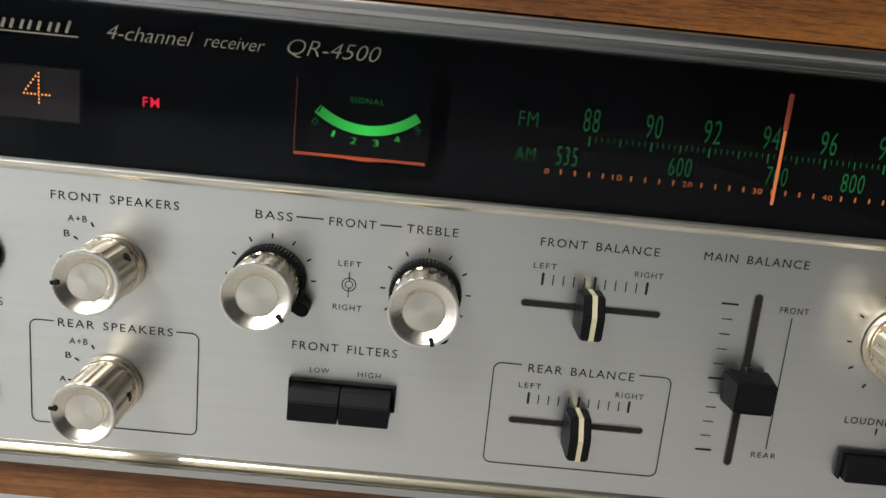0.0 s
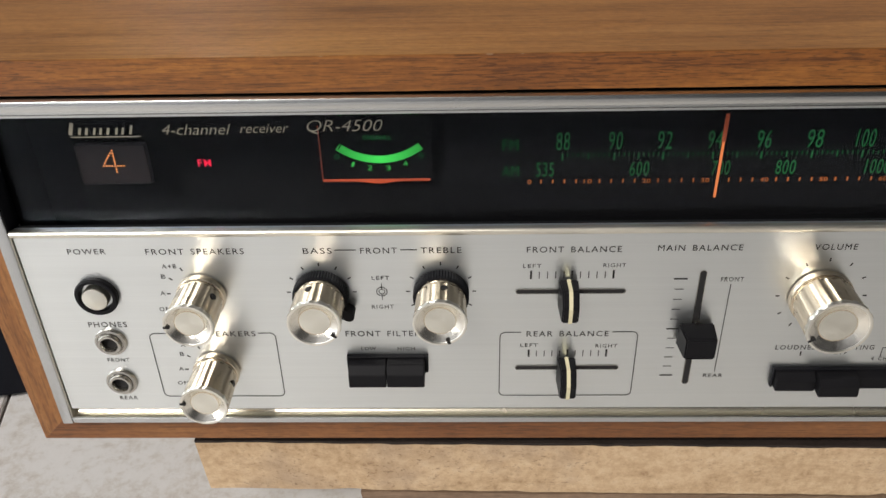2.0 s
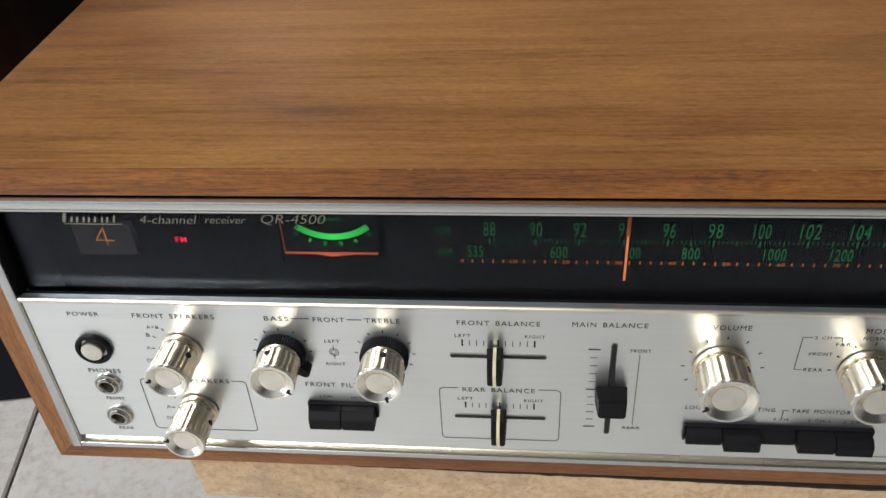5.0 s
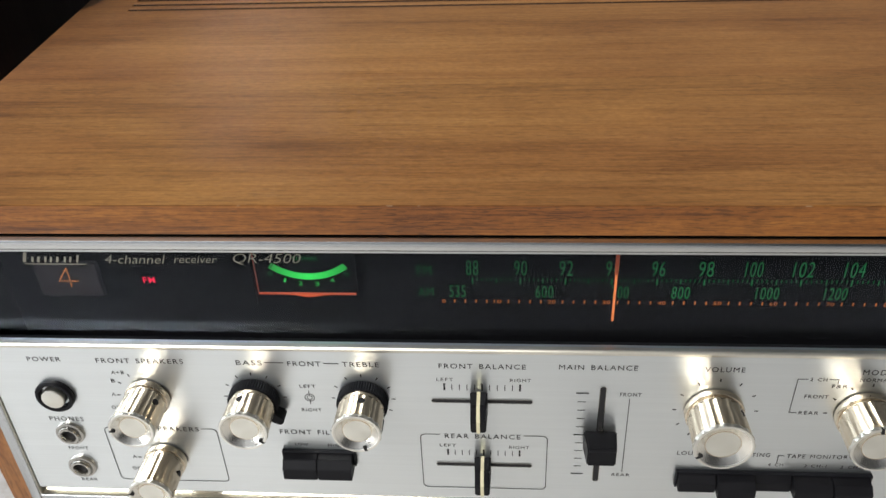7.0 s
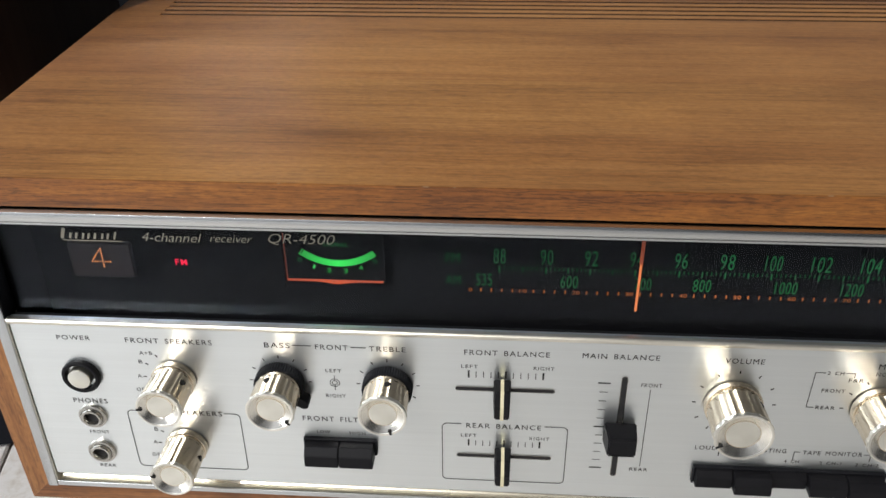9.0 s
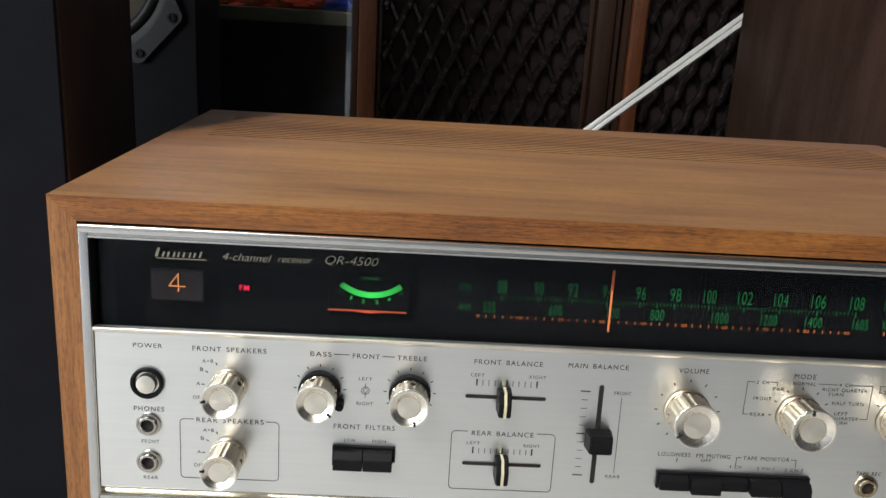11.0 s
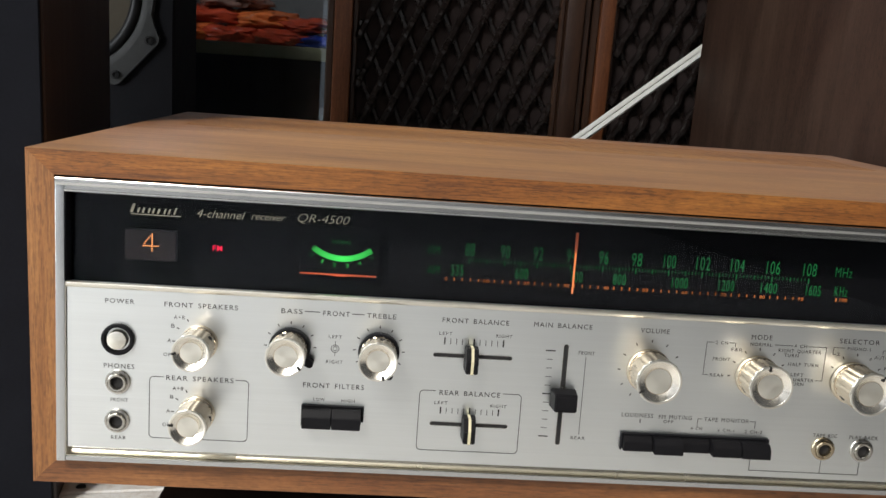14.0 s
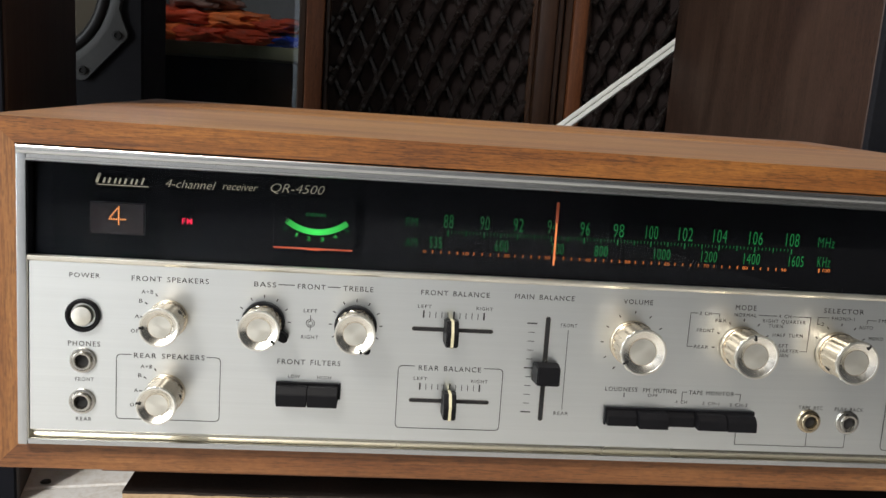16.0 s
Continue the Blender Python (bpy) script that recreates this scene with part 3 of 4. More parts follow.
# ---- knobs ----
def knob(u, v, R, L, point, hole, w0=0.6):
    """Turned aluminium knob: fluted body, dished face, dark index slot and set-screw hole."""
    R, L = R * MM, L * MM
    m = FACE @ Matrix.Translation((u * MM, v * MM, w0 * MM))
    flat = [1.0, 1.0, 1.0, 0.972, 0.966, 0.972]

    def ripple(k, r, h):
        return r * (flat[k % 6] if h > L * 0.22 and r > R * 0.8 else 1.0)
    if w0 < 1:                                       # a rounded collar at the plate
        prof = [(R * 0.97, 0), (R * 0.995, 0.0004), (R * 1.0, 0.0010), (R * 0.998, 0.0026), (R * 0.98, 0.0031), (R * 0.925, 0.0033), (R * 0.925, 0.0039), (R * 0.945, 0.0041)]
    else:
        prof = [(R * 0.94, 0), (R * 0.96, 0.0004), (R * 0.96, 0.0011), (R * 0.925, 0.0013), (R * 0.925, 0.0018), (R * 0.945, 0.0020)]
    prof += [(R * 0.947, L * 0.215), (R * 0.95, L * 0.225), (R * 0.972, L - 0.0021), (R * 0.972, L - 0.0019)]
    body = part("knob", lathe(bmesh.new(), prof, 96, ripple=ripple), KNOB_SIDE, receiver, "turned aluminium knob with a fluted side", m, 25)
    rim = [(R * 0.965, L - 0.0020), (R * 0.99, L - 0.0018), (R, L - 0.0013), (R, L - 0.0006), (R * 0.975, L - 0.0001), (R * 0.93, L), (R * 0.895, L - 0.0001), (R * 0.87, L - 0.0003)]
    part("rim", lathe(bmesh.new(), rim, 96, ripple=lambda k, r, h: r * (0.972 if r > R * 0.96 and h < L - 0.0004 and k % 6 >= 3 else 1.0), cap=False), KNOB_RIM, body, "", m, 40)
    dish = [(R * 0.875, L - 0.00028), (R * 0.58, L - 0.0020), (R * 0.57, L - 0.0021)]
    part("dish", lathe(bmesh.new(), dish, 72, cap=False), KNOB_DISH, body, "", m, 20)
    part("cap", lathe(bmesh.new(), [(R * 0.575, L - 0.00208), (R * 0.56, L - 0.0019), (R * 0.25, L - 0.0018), (R * 0.0005, L - 0.0018)], 72), KNOB_FACE, body, "", m, 20)
    slot = box_mesh((R * 0.74, -0.0006, L - 0.0014), (R * 0.985, 0.0006, L + 0.00004), 0.0001)
    part("index_slot", slot, INK, body, "", m @ Matrix.Rotation(radians(point), 4, "Z"))
    screw = lathe(bmesh.new(), [(0.0014, 0), (0.0014, 0.0002), (0.0012, 0.00025), (0.0001, 0.0002)], 16)
    hm = m @ Matrix.Rotation(radians(hole), 4, "Z") @ Matrix.Translation((R * 0.935, 0, L * 0.42)) @ Matrix.Rotation(radians(90), 4, "Y")
    part("screw_hole", screw, SLOT_BLACK, body, "", hm)
    return body


def tone_ring(u, v, R, L, lever):
    """Ribbed black ring with a side lever, below a tone knob."""
    m = FACE @ Matrix.Translation((u * MM, v * MM, 0.0004))
    R, L = R * MM, L * MM
    body = part("tone_ring", lathe(bmesh.new(), [(R * 0.97, 0), (R, 0.0006), (R, L - 0.0006), (R * 0.95, L)], 120, ripple=lambda k, r, h: r * (1.0 if k % 2 else 0.965)), DARK_PLASTIC, receiver, "ribbed black plastic ring", m, 0)
    bm = bmesh.new()
    pts = [(R * 0.8, -0.0022), (R * 1.2, -0.0020)] + [(R * 1.2 + 0.0020 * math.sin(radians(a)), -0.0020 * math.cos(radians(a))) for a in range(20, 180, 20)] + [(R * 1.2, 0.0020), (R * 0.8, 0.0022)]
    lo = [bm.verts.new((x, y, 0.0010)) for x, y in pts]
    hi = [bm.verts.new((x, y, L + 0.0016)) for x, y in pts]
    bm.faces.new(hi)
    bm.faces.new(lo[::-1])
    for k in range(len(pts)):
        j = (k + 1) % len(pts)
        bm.faces.new((lo[k], lo[j], hi[j], hi[k]))
    bmesh.ops.recalc_face_normals(bm, faces=bm.faces)
    part("lever", bm, PLASTIC, body, "", m @ Matrix.Rotation(radians(lever), 4, "Z"), 40)


knob(-114.1, 51.7, 9.4, 20.3, 183, 35)
knob(-114.6, 51.7 - 37.75, 9.4, 21.6, 172, 5)
tone_ring(-68.2, 52.1, 10.6, 5.2, -33)
tone_ring(-22.6, 52.1, 10.6, 5.2, -62)
knob(-68.2, 52.1, 10.0, 16.6, -38, 105, 3.9)
knob(-22.6, 52.1, 10.0, 16.6, -70, 80, 3.9)
knob(119.7, 49.4, 11.8, 20.4, 211, 40)
knob(178.3, 49.2, 11.5, 19.7, 100, 210)
knob(230.9, 48.5, 11.5, 21.0, 60, 215)

# ---- push buttons, sockets, sliders ----
m = FACE @ Matrix.Translation((-0.1549, 0.0514, 0))
power = part("power_button", lathe(bmesh.new(), [(0.0082, 0), (0.0083, 0.0018), (0.0078, 0.0026), (0.0066, 0.0026), (0.0062, 0.0018), (0.0058, -0.002)], 48, cap=False), PLASTIC, receiver, "black ring with a silver push button", m)
part("button_cap", lathe(bmesh.new(), [(0.0050, -0.002), (0.0050, 0.0030), (0.0047, 0.0036), (0.0040, 0.0038), (0.0001, 0.0044)], 48), KNOB_FACE, power, "", m)


def socket(u, v, metal, R=6.4):
    m = FACE @ Matrix.Translation((u * MM, v * MM, 0))
    R *= MM
    body = part("jack_socket", lathe(bmesh.new(), [(R, 0), (R, 0.0008), (R * 0.96, 0.0014), (R * 0.82, 0.0016), (R * 0.78, 0.0013), (R * 0.745, 0.0014), (R * 0.72, 0.0026), (R * 0.67, 0.0031), (R * 0.54, 0.0030), (R * 0.48, 0.0024), (R * 0.455, 0.0014), (R * 0.45, -0.006)], 48, cap=False), metal, receiver, "round metal jack socket", m, 25)
    part("hole", lathe(bmesh.new(), [(R * 0.535, 0.0005), (R * 0.52, 0.0006), (R * 0.0005, 0.0006)], 32), SLOT_BLACK, body, "", m)


socket(-154.9, 28.7, NICKEL)
socket(-155.2, 7.8, NICKEL)
socket(220.9, 10.2, BRASS)
socket(242.5, 10.3, NICKEL)


def slot_cut(u0, v0, u1, v1, name="slider_slot"):
    """A rounded black slot with a fine bright lip."""
    r = min(abs(u1 - u0), abs(v1 - v0)) / 2 * 0.98
    pts = round_rect(u0, v0, u1, v1, r)
    bm = bmesh.new()
    bm.faces.new([bm.verts.new((a * MM, b * MM, 0.00022)) for a, b in pts])
    slot = part(name, bm, SLOT_BLACK, faceplate, "", FACE, 0)
    lip = ribbon(bmesh.new(), [(a * MM, b * MM) for a, b in round_rect(u0 - 0.1, v0 - 0.1, u1 + 0.1, v1 + 0.1, r + 0.1)], 0.00022, 0.0003, True)
    part("lip", lip, NICKEL, slot, "", FACE, 0)


slot_cut(5.8, 50.8, 47.0, 52.7)
slot_cut(6.4, 13.3, 47.5, 15.2)
slot_cut(74.0, 5.6, 76.3, 60.8)


def fin_slider(u, v):
    """Black slider knob with a ridge along its front and an ivory stripe over it."""
    m = FACE @ Matrix.Translation((u * MM, v * MM, 0))
    prof = [(-0.0062, 0.0008), (-0.0066, 0.0110), (-0.0058, 0.0124), (0.0010, 0.0132), (0.0066, 0.0098), (0.0060, 0.0008)]
    bm = extrude_x(bmesh.new(), prof, -0.0036, 0.0036)
    for q in bm.verts:
        if q.co.z > 0.005:
            q.co.x *= 0.86
    bmesh.ops.bevel(bm, geom=list(bm.edges), offset=0.0005, segments=2, affect="EDGES")
    body = part("slider_knob", bm, PLASTIC, receiver, "black slider knob with an ivory stripe", m, 30)
    shell = [(y * 1.02, z + 0.00025) for y, z in prof]
    part("stripe", extrude_x(bmesh.new(), shell, -0.0007, 0.0007), IVORY, body, "", m, 0)


fin_slider(25.2, 51.8)
fin_slider(26.4, 14.3)
m = FACE @ Matrix.Translation((0.0753, 0.0328, 0))
bm = extrude_x(bmesh.new(), [(-0.0056, 0.0010), (-0.0054, 0.0112), (-0.0048, 0.0117), (0.0034, 0.0117), (0.0042, 0.0110), (0.0046, 0.0010)], -0.0068, 0.0068)
for q in bm.verts:
    if q.co.z > 0.005:
        q.co.x *= 0.86
bmesh.ops.bevel(bm, geom=list(bm.edges), offset=0.0006, segments=2, affect="EDGES")
main_slider = part("slider_knob", bm, PLASTIC, receiver, "broad black slider knob", m, 30)
part("stem", box_mesh((-0.0008, 0.0040, 0.0), (0.0008, 0.0060, 0.003)), NICKEL, main_slider, "", m)


def key_row(u0, v0, v1, pitch, depths, gap=0.35):
    """A row of black keys in a shallow frame; each stands out by its own depth."""
    u1 = u0 + pitch * len(depths)
    bm = bmesh.new()
    for lo, hi in (((u0 - 0.8, v0 - 0.5, 0), (u0, v1 + 0.7, 2.2)), ((u1, v0 + 2.5, 0), (u1 + 1.2, v1 + 0.7, 2.2)), ((u0, v1 + 0.1, 0), (u1, v1 + 0.7, 2.2)), ((u0, v0 + 0.5, 0.1), (u1, v1 + 0.4, 0.6))):
        box(bm, [a * MM for a in lo], [a * MM for a in hi], 0.0002)
    row = part("key_frame", bm, DARK_PLASTIC, receiver, "row of black plastic push keys", FACE)
    for k, d in enumerate(depths):
        a, b = (u0 + k * pitch + gap / 2) * MM, (u0 + (k + 1) * pitch - gap / 2) * MM
        d *= MM
        prof = [(v0 * MM, 0.0006), (v0 * MM, d), ((v0 + 0.4) * MM, d + 0.0003), ((v0 + (v1 - v0) * 0.62) * MM, d), ((v1 - 0.4) * MM, d - 0.0026), (v1 * MM, 0.0006)]
        bm = extrude_x(bmesh.new(), prof, a, b)
        bmesh.ops.bevel(bm, geom=list(bm.edges), offset=0.00028, segments=2, affect="EDGES")
        part("push_key", bm, PLASTIC, row, "", FACE, 30)


key_row(-60.2, 11.0, 21.0, 15.2, (8.2, 8.2))
key_row(109.6, 5.6, 13.8, 15.8, (5.0, 8.6, 3.6, 8.2, 9.0))

# ---- dial window ----
dial = part("dial_housing", box_mesh((UL, 0.0450, -0.0335), (UR, 0.1242, -0.0325)), DIAL_BLACK, receiver, "black dial behind smoked glass, lit green and orange", FACE)
bm = bmesh.new()
box(bm, (UL, 0.1236, -0.0340), (UR, 0.1243, -0.0085))
box(bm, (UL, 0.0443, -0.0340), (UR, 0.0450, -0.0085))
box(bm, (UL - 0.0006, 0.0443, -0.0340), (UL, 0.1243, -0.0085))
box(bm, (UR, 0.0443, -0.0340), (UR + 0.0006, 0.1243, -0.0085))
part("housing_wall", bm, DIAL_BLACK, dial, "", FACE)
part("scale_plate", box_mesh((-0.0205, 0.0500, -0.0205), (UR, 0.1236, -0.0197)), DIAL_BLACK, dial, "", FACE)
part("sill", box_mesh((UL, 0.0766, -0.0050), (UR, 0.0797, -0.0013)), DIAL_BLACK, dial, "", FACE)
glass = part("dial_glass", box_mesh((UL, 0.0776, -0.0074), (UR, 0.1243, -0.0055)), GLASS, receiver, "dark smoked dial glass", FACE)
glass.visible_shadow = False
DW = -19.3


def dial_text(body, u0, u1, v0, h, mat=None, thin=-0.018):
    letters(body, u0, u1, v0, h, mat or GREEN, dial, DW, 0, thin, "dial_figure", "", 1.10)


for body, u0, u1 in (("88", 19.9, 25.4), ("90", 38.9, 44.5), ("92", 56.6, 62.5), ("94", 74.7, 80.5), ("96", 92.4, 98.1), ("98", 110.3, 116.6), ("100", 128.0, 135.2), ("102", 146.1, 154.4), ("104", 165.3, 173.4), ("106", 185.3, 193.4), ("108", 206.0, 214.0)):
    dial_text(body, u0 + 0.3, u1 - 0.3, 101.3, 7.2, GREEN_DIM if u0 < 80 else GREEN, -0.008)
for body, u0, u1 in (("535", 13.3, 19.8), ("600", 47.9, 54.9), ("700", 78.0, 84.6), ("800", 101.4, 108.5), ("1000", 134.0, 142.8), ("1200", 160.1, 168.7), ("1400", 183.8, 192.8), ("1605", 209.3, 217.6)):
    dial_text(body, u0, u1, 90.5, 5.9, GREEN_DIM if u0 < 80 else GREEN, -0.008)
dial_text("FM", 0.7, 6.4, 101.2, 4.7, GREEN_DIM)
dial_text("AM", 0.7, 6.8, 90.8, 4.3, GREEN_DIM)
dial_text("MHz", 224.6, 234.0, 101.6, 5.6)
dial_text("KHz", 225.5, 232.8, 91.0, 5.6)
mhz = [22.7, 41.7, 59.5, 77.6, 95.2, 113.4, 131.6, 150.2, 169.3, 189.3, 210.0]
for k in range(101):                                 # a tick every 0.2 MHz, spread as the figures are
    u = mhz[k // 10] + (mhz[min(10, k // 10 + 1)] - mhz[k // 10]) * (k % 10) / 10
    h, wd = (2.9, 0.55) if k % 10 == 0 else (2.4, 0.42) if k % 5 == 0 else (1.5, 0.26)
    line([(u, 100.0 - h), (u, 100.0)], wd, dial, GREEN_DIM if u < 90 else GREEN, DW, "dial_tick")
# logging scale
for k in range(46):
    u = 10.9 + k * 4.355
    if k % 5 == 0:
        if k < 46:
            dial_text(str(k * 2), u - (0.7 if k == 0 else 1.5), u + (0.7 if k == 0 else 1.5), 87.5, 1.7, ORANGE, 0.0)
    else:
        line([(u, 87.6), (u, 89.2)], 0.52, dial, ORANGE, DW, "dial_tick")
line([(226.9, 87.9), (226.9, 90.0)], 0.7, dial, ORANGE, DW, "dial_tick")
dial_text("100", 229.0, 233.2, 88.3, 1.8, ORANGE, 0.0)
# pointer
m = FACE @ Matrix.Translation((0, 0, 0))
pointer = part("dial_pointer", box_mesh((0.0774, 0.0858, -0.0110), (0.0783, 0.1080, -0.0104), 0.0002), ORANGE_HOT, dial, "glowing orange dial pointer", FACE)
part("pointer_tip", box_mesh((0.0771, 0.1080, -0.0110), (0.0785, 0.1187, -0.0104), 0.0002), ORANGE_DIM, pointer, "", FACE)

# signal meter
meter = part("signal_meter", box_mesh((-0.0690, 0.0850, -0.0282), (-0.0258, 0.1120, -0.0276)), METER_GREY, dial, "green-lit signal meter", FACE)
arc_c, arc_r0, arc_r1 = (-45.6, 119.7), 23.75, 26.85
bm = bmesh.new()
prev = None
for k in range(33):
    a = radians(-128.4 + 76.8 * k / 32)
    p = [bm.verts.new(((arc_c[0] + r * math.cos(a)) * MM, (arc_c[1] + r * math.sin(a)) * MM, -0.0273)) for r in (arc_r0, arc_r1)]
    if prev:
        bm.faces.new((prev[0], prev[1], p[1], p[0]))
    prev = p
part("scale_arc", bm, ARC_GREEN, meter, "", FACE, 0)
for body, u, v in (("0", -61.9, 95.8), ("1", -56.0, 92.5), ("2", -49.6, 90.9), ("3", -42.6, 90.8), ("4", -36.0, 92.5), ("5", -29.8, 96.0)):
    half = 0.45 if body == "1" else 0.95             # each figure points at the arc's centre
    mesh = text_mesh(body, -half * MM, half * MM, -1.05 * MM, 2.1 * MM, 0, -0.01)
    lean = math.atan2(u - arc_c[0], arc_c[1] - v)
    part("meter_figure", mesh, GREEN if body in "05" else GREEN_BRIGHT, meter, "", FACE @ Matrix.Translation((u * MM, v * MM, -0.0272)) @ Matrix.Rotation(lean, 4, "Z"))
letters("SIGNAL", -51.4, -40.8, 102.7, 1.7, METER_TEXT, meter, -27.2, 0, 0, "meter_figure")
line([(-59.6, 101.4), (-61.2, 98.8)], 0.45, meter, INK, -27.0, "needle")
part("meter_edge", box_mesh((-0.0682, 0.0854, -0.0280), (-0.0266, 0.0859, -0.0273), 0.0001), METER_ORANGE, meter, "orange-lit lower edge", FACE)
bm = bmesh.new()                                     # glowing lip; its bell outline stands for the bulb's light on the ledge
prev = None
for k in range(41):
    x = -0.0682 + 0.0416 * k / 40
    reach = 0.0002 + 0.0013 * math.exp(-((x + 0.0462) / 0.0055) ** 2)
    p = [bm.verts.new((x, y, w)) for y, w in ((0.0854, -0.0273), (0.0854 - reach * 0.25, -0.0273 + reach), (0.0852 - reach * 0.25, -0.0273 + reach), (0.0850, -0.0273))]
    if prev:
        for i in range(4):
            bm.faces.new((prev[i], prev[(i + 1) % 4], p[(i + 1) % 4], p[i]))
    prev = p
bmesh.ops.recalc_face_normals(bm, faces=bm.faces)
part("lit_lip", bm, METER_ORANGE, meter, "", FACE, 0)
part("meter_side", box_mesh((-0.0684, 0.0858, -0.0280), (-0.0680, 0.1085, -0.0274)), METER_SIDE, meter, "", FACE)
# black strip added to hide the glowing side line from low angles
part("meter_mask", box_mesh((-0.0692, 0.0848, -0.0222), (-0.06735, 0.1100, -0.0210)), DIAL_BLACK, meter, "", FACE)

# dot numeral and tuner lamp
lamp = part("channel_indicator", box_mesh((-0.1585, 0.0888, -0.0230), (-0.1320, 0.1050, -0.0200), 0.0003), LAMP_GREY, dial, "dim lamp window with a dotted figure four", FACE)
dot = bmesh.new()                                    # a lit spot at the bottom of a short dark tube
rims = [[dot.verts.new((r * math.cos(k * math.pi / 5), r * math.sin(k * math.pi / 5), z)) for k in range(10)] for r, z in ((0.00036, 0.0), (0.00036, 0.00042), (0.00043, 0.00042), (0.00043, 0.0))]
dot.faces.new(rims[0])
for lower, upper in zip(rims, rims[1:]):
    for k in range(10):
        dot.faces.new((lower[k], upper[k], upper[(k + 1) % 10], lower[(k + 1) % 10])).material_index = 1
dot_mesh = bpy.data.meshes.new("lamp_dot")
dot.to_mesh(dot_mesh)
dot.free()
dot_mesh.materials.append(AMBER)
dot_mesh.materials.append(LAMP_GREY)
dots = [(-144.3, 94.2 + 1.1 * k) for k in range(9)] + [(-148.8 + 1.1 * k, 96.7) for k in range(8)] + [(-148.2 + 0.75 * k, 97.9 + 1.03 * k) for k in range(5)]
for u, v in dots:
    part("lamp_dot", dot_mesh, None, lamp, "", FACE @ Matrix.Translation((u * MM, v * MM, -0.0198)))
letters("FM", -113.0, -108.0, 96.1, 2.9, RED, dial, -19.6, 0, 0.012, "tuner_lamp", "red tuner lamp")

# silver writing on the glass
letters("4-channel", -118.2, -94.0, 115.6, 4.0, SILVER_INK, glass, -5.3, 0.35, -0.01, spread=1.0)
letters("receiver", -91.0, -73.9, 116.0, 3.3, SILVER_INK, glass, -5.3, 0.35, -0.01, spread=1.0)
letters("QR-4500", -67.6, -41.3, 116.2, 4.4, SILVER_INK, glass, -5.3, 0.30, -0.014, spread=1.0)
# maker's mark: plain slanted strokes over an underline
bm = bmesh.new()
for u0, wd, hgt in ((-150.8, 1.3, 4.6), (-147.6, 0.9, 2.6), (-145.2, 0.9, 2.6), (-142.4, 0.8, 2.6), (-140.2, 0.8, 2.6), (-137.6, 0.9, 2.6), (-134.6, 0.8, 2.6), (-132.4, 0.8, 2.6), (-129.6, 0.8, 3.4)):
    ribbon(bm, [(u0 * MM, 0.1160), ((u0 + 0.35 * hgt) * MM, (116.0 + hgt) * MM)], wd * MM, -0.0053)
ribbon(bm, [(-0.1508, 0.1152), (-0.1262, 0.1152)], 0.0004, -0.0053)
part("maker_mark", bm, SILVER_INK, glass, "plain silver mark", FACE, 0)

# ---- what the receiver stands on ----
PINE, _nt, _bs = material("raw_pine")
_v = coords(_nt, (0.25, 1, 1))
_w = coords(_nt, (1, 1, 1))
_f = mix(_nt, 0.5, tex(_nt, _v, 45, 5, 0.7, 0.6), tex(_nt, _w, 260, 4, 0.7))
_d = tex(_nt, _w, 22, 4, 0.6)
_k = tex(_nt, coords(_nt, (0.6, 1, 1)), 720, 3, 0.6, 0.8)
_col = ramp(_nt, _f, [(0.32, (0.25, 0.148, 0.080)), (0.42, (0.42, 0.282, 0.158)), (0.55, (0.53, 0.375, 0.228)), (0.72, (0.60, 0.455, 0.30))])
_col = mix(_nt, ramp(_nt, _d, [(0.54, (0, 0, 0)), (0.72, (0.5, 0.5, 0.5))]), _col, (0.28, 0.20, 0.14))
_fleck = mix(_nt, 1.0, ramp(_nt, _k, [(0.58, (0, 0, 0)), (0.68, (0.6, 0.6, 0.6))]), ramp(_nt, _d, [(0.40, (0.25, 0.25, 0.25)), (0.58, (1, 1, 1))]), "MULTIPLY")
_nt.links.new(mix(_nt, _fleck, _col, (0.13, 0.075, 0.04)), _bs.inputs["Base Color"])
_bs.inputs["Roughness"].default_value = 0.85
bump(_nt, _bs, mix(_nt, 0.5, _f, _k), 0.7, 0.0008)
# near-black pine that stands for the shade under the receiver and the boards
PINE_SHADE = plain("shade_black_pine", (0.030, 0.022, 0.018), 0.85, 0, 40, 0.4, 0.0005, 0.2)

PINE_BROWN = wood("weathered_pine", (0.15, 0.10, 0.064), (0.22, 0.15, 0.097), (0.27, 0.19, 0.125), "x", 30, 0.6, 0.8, 0.8)


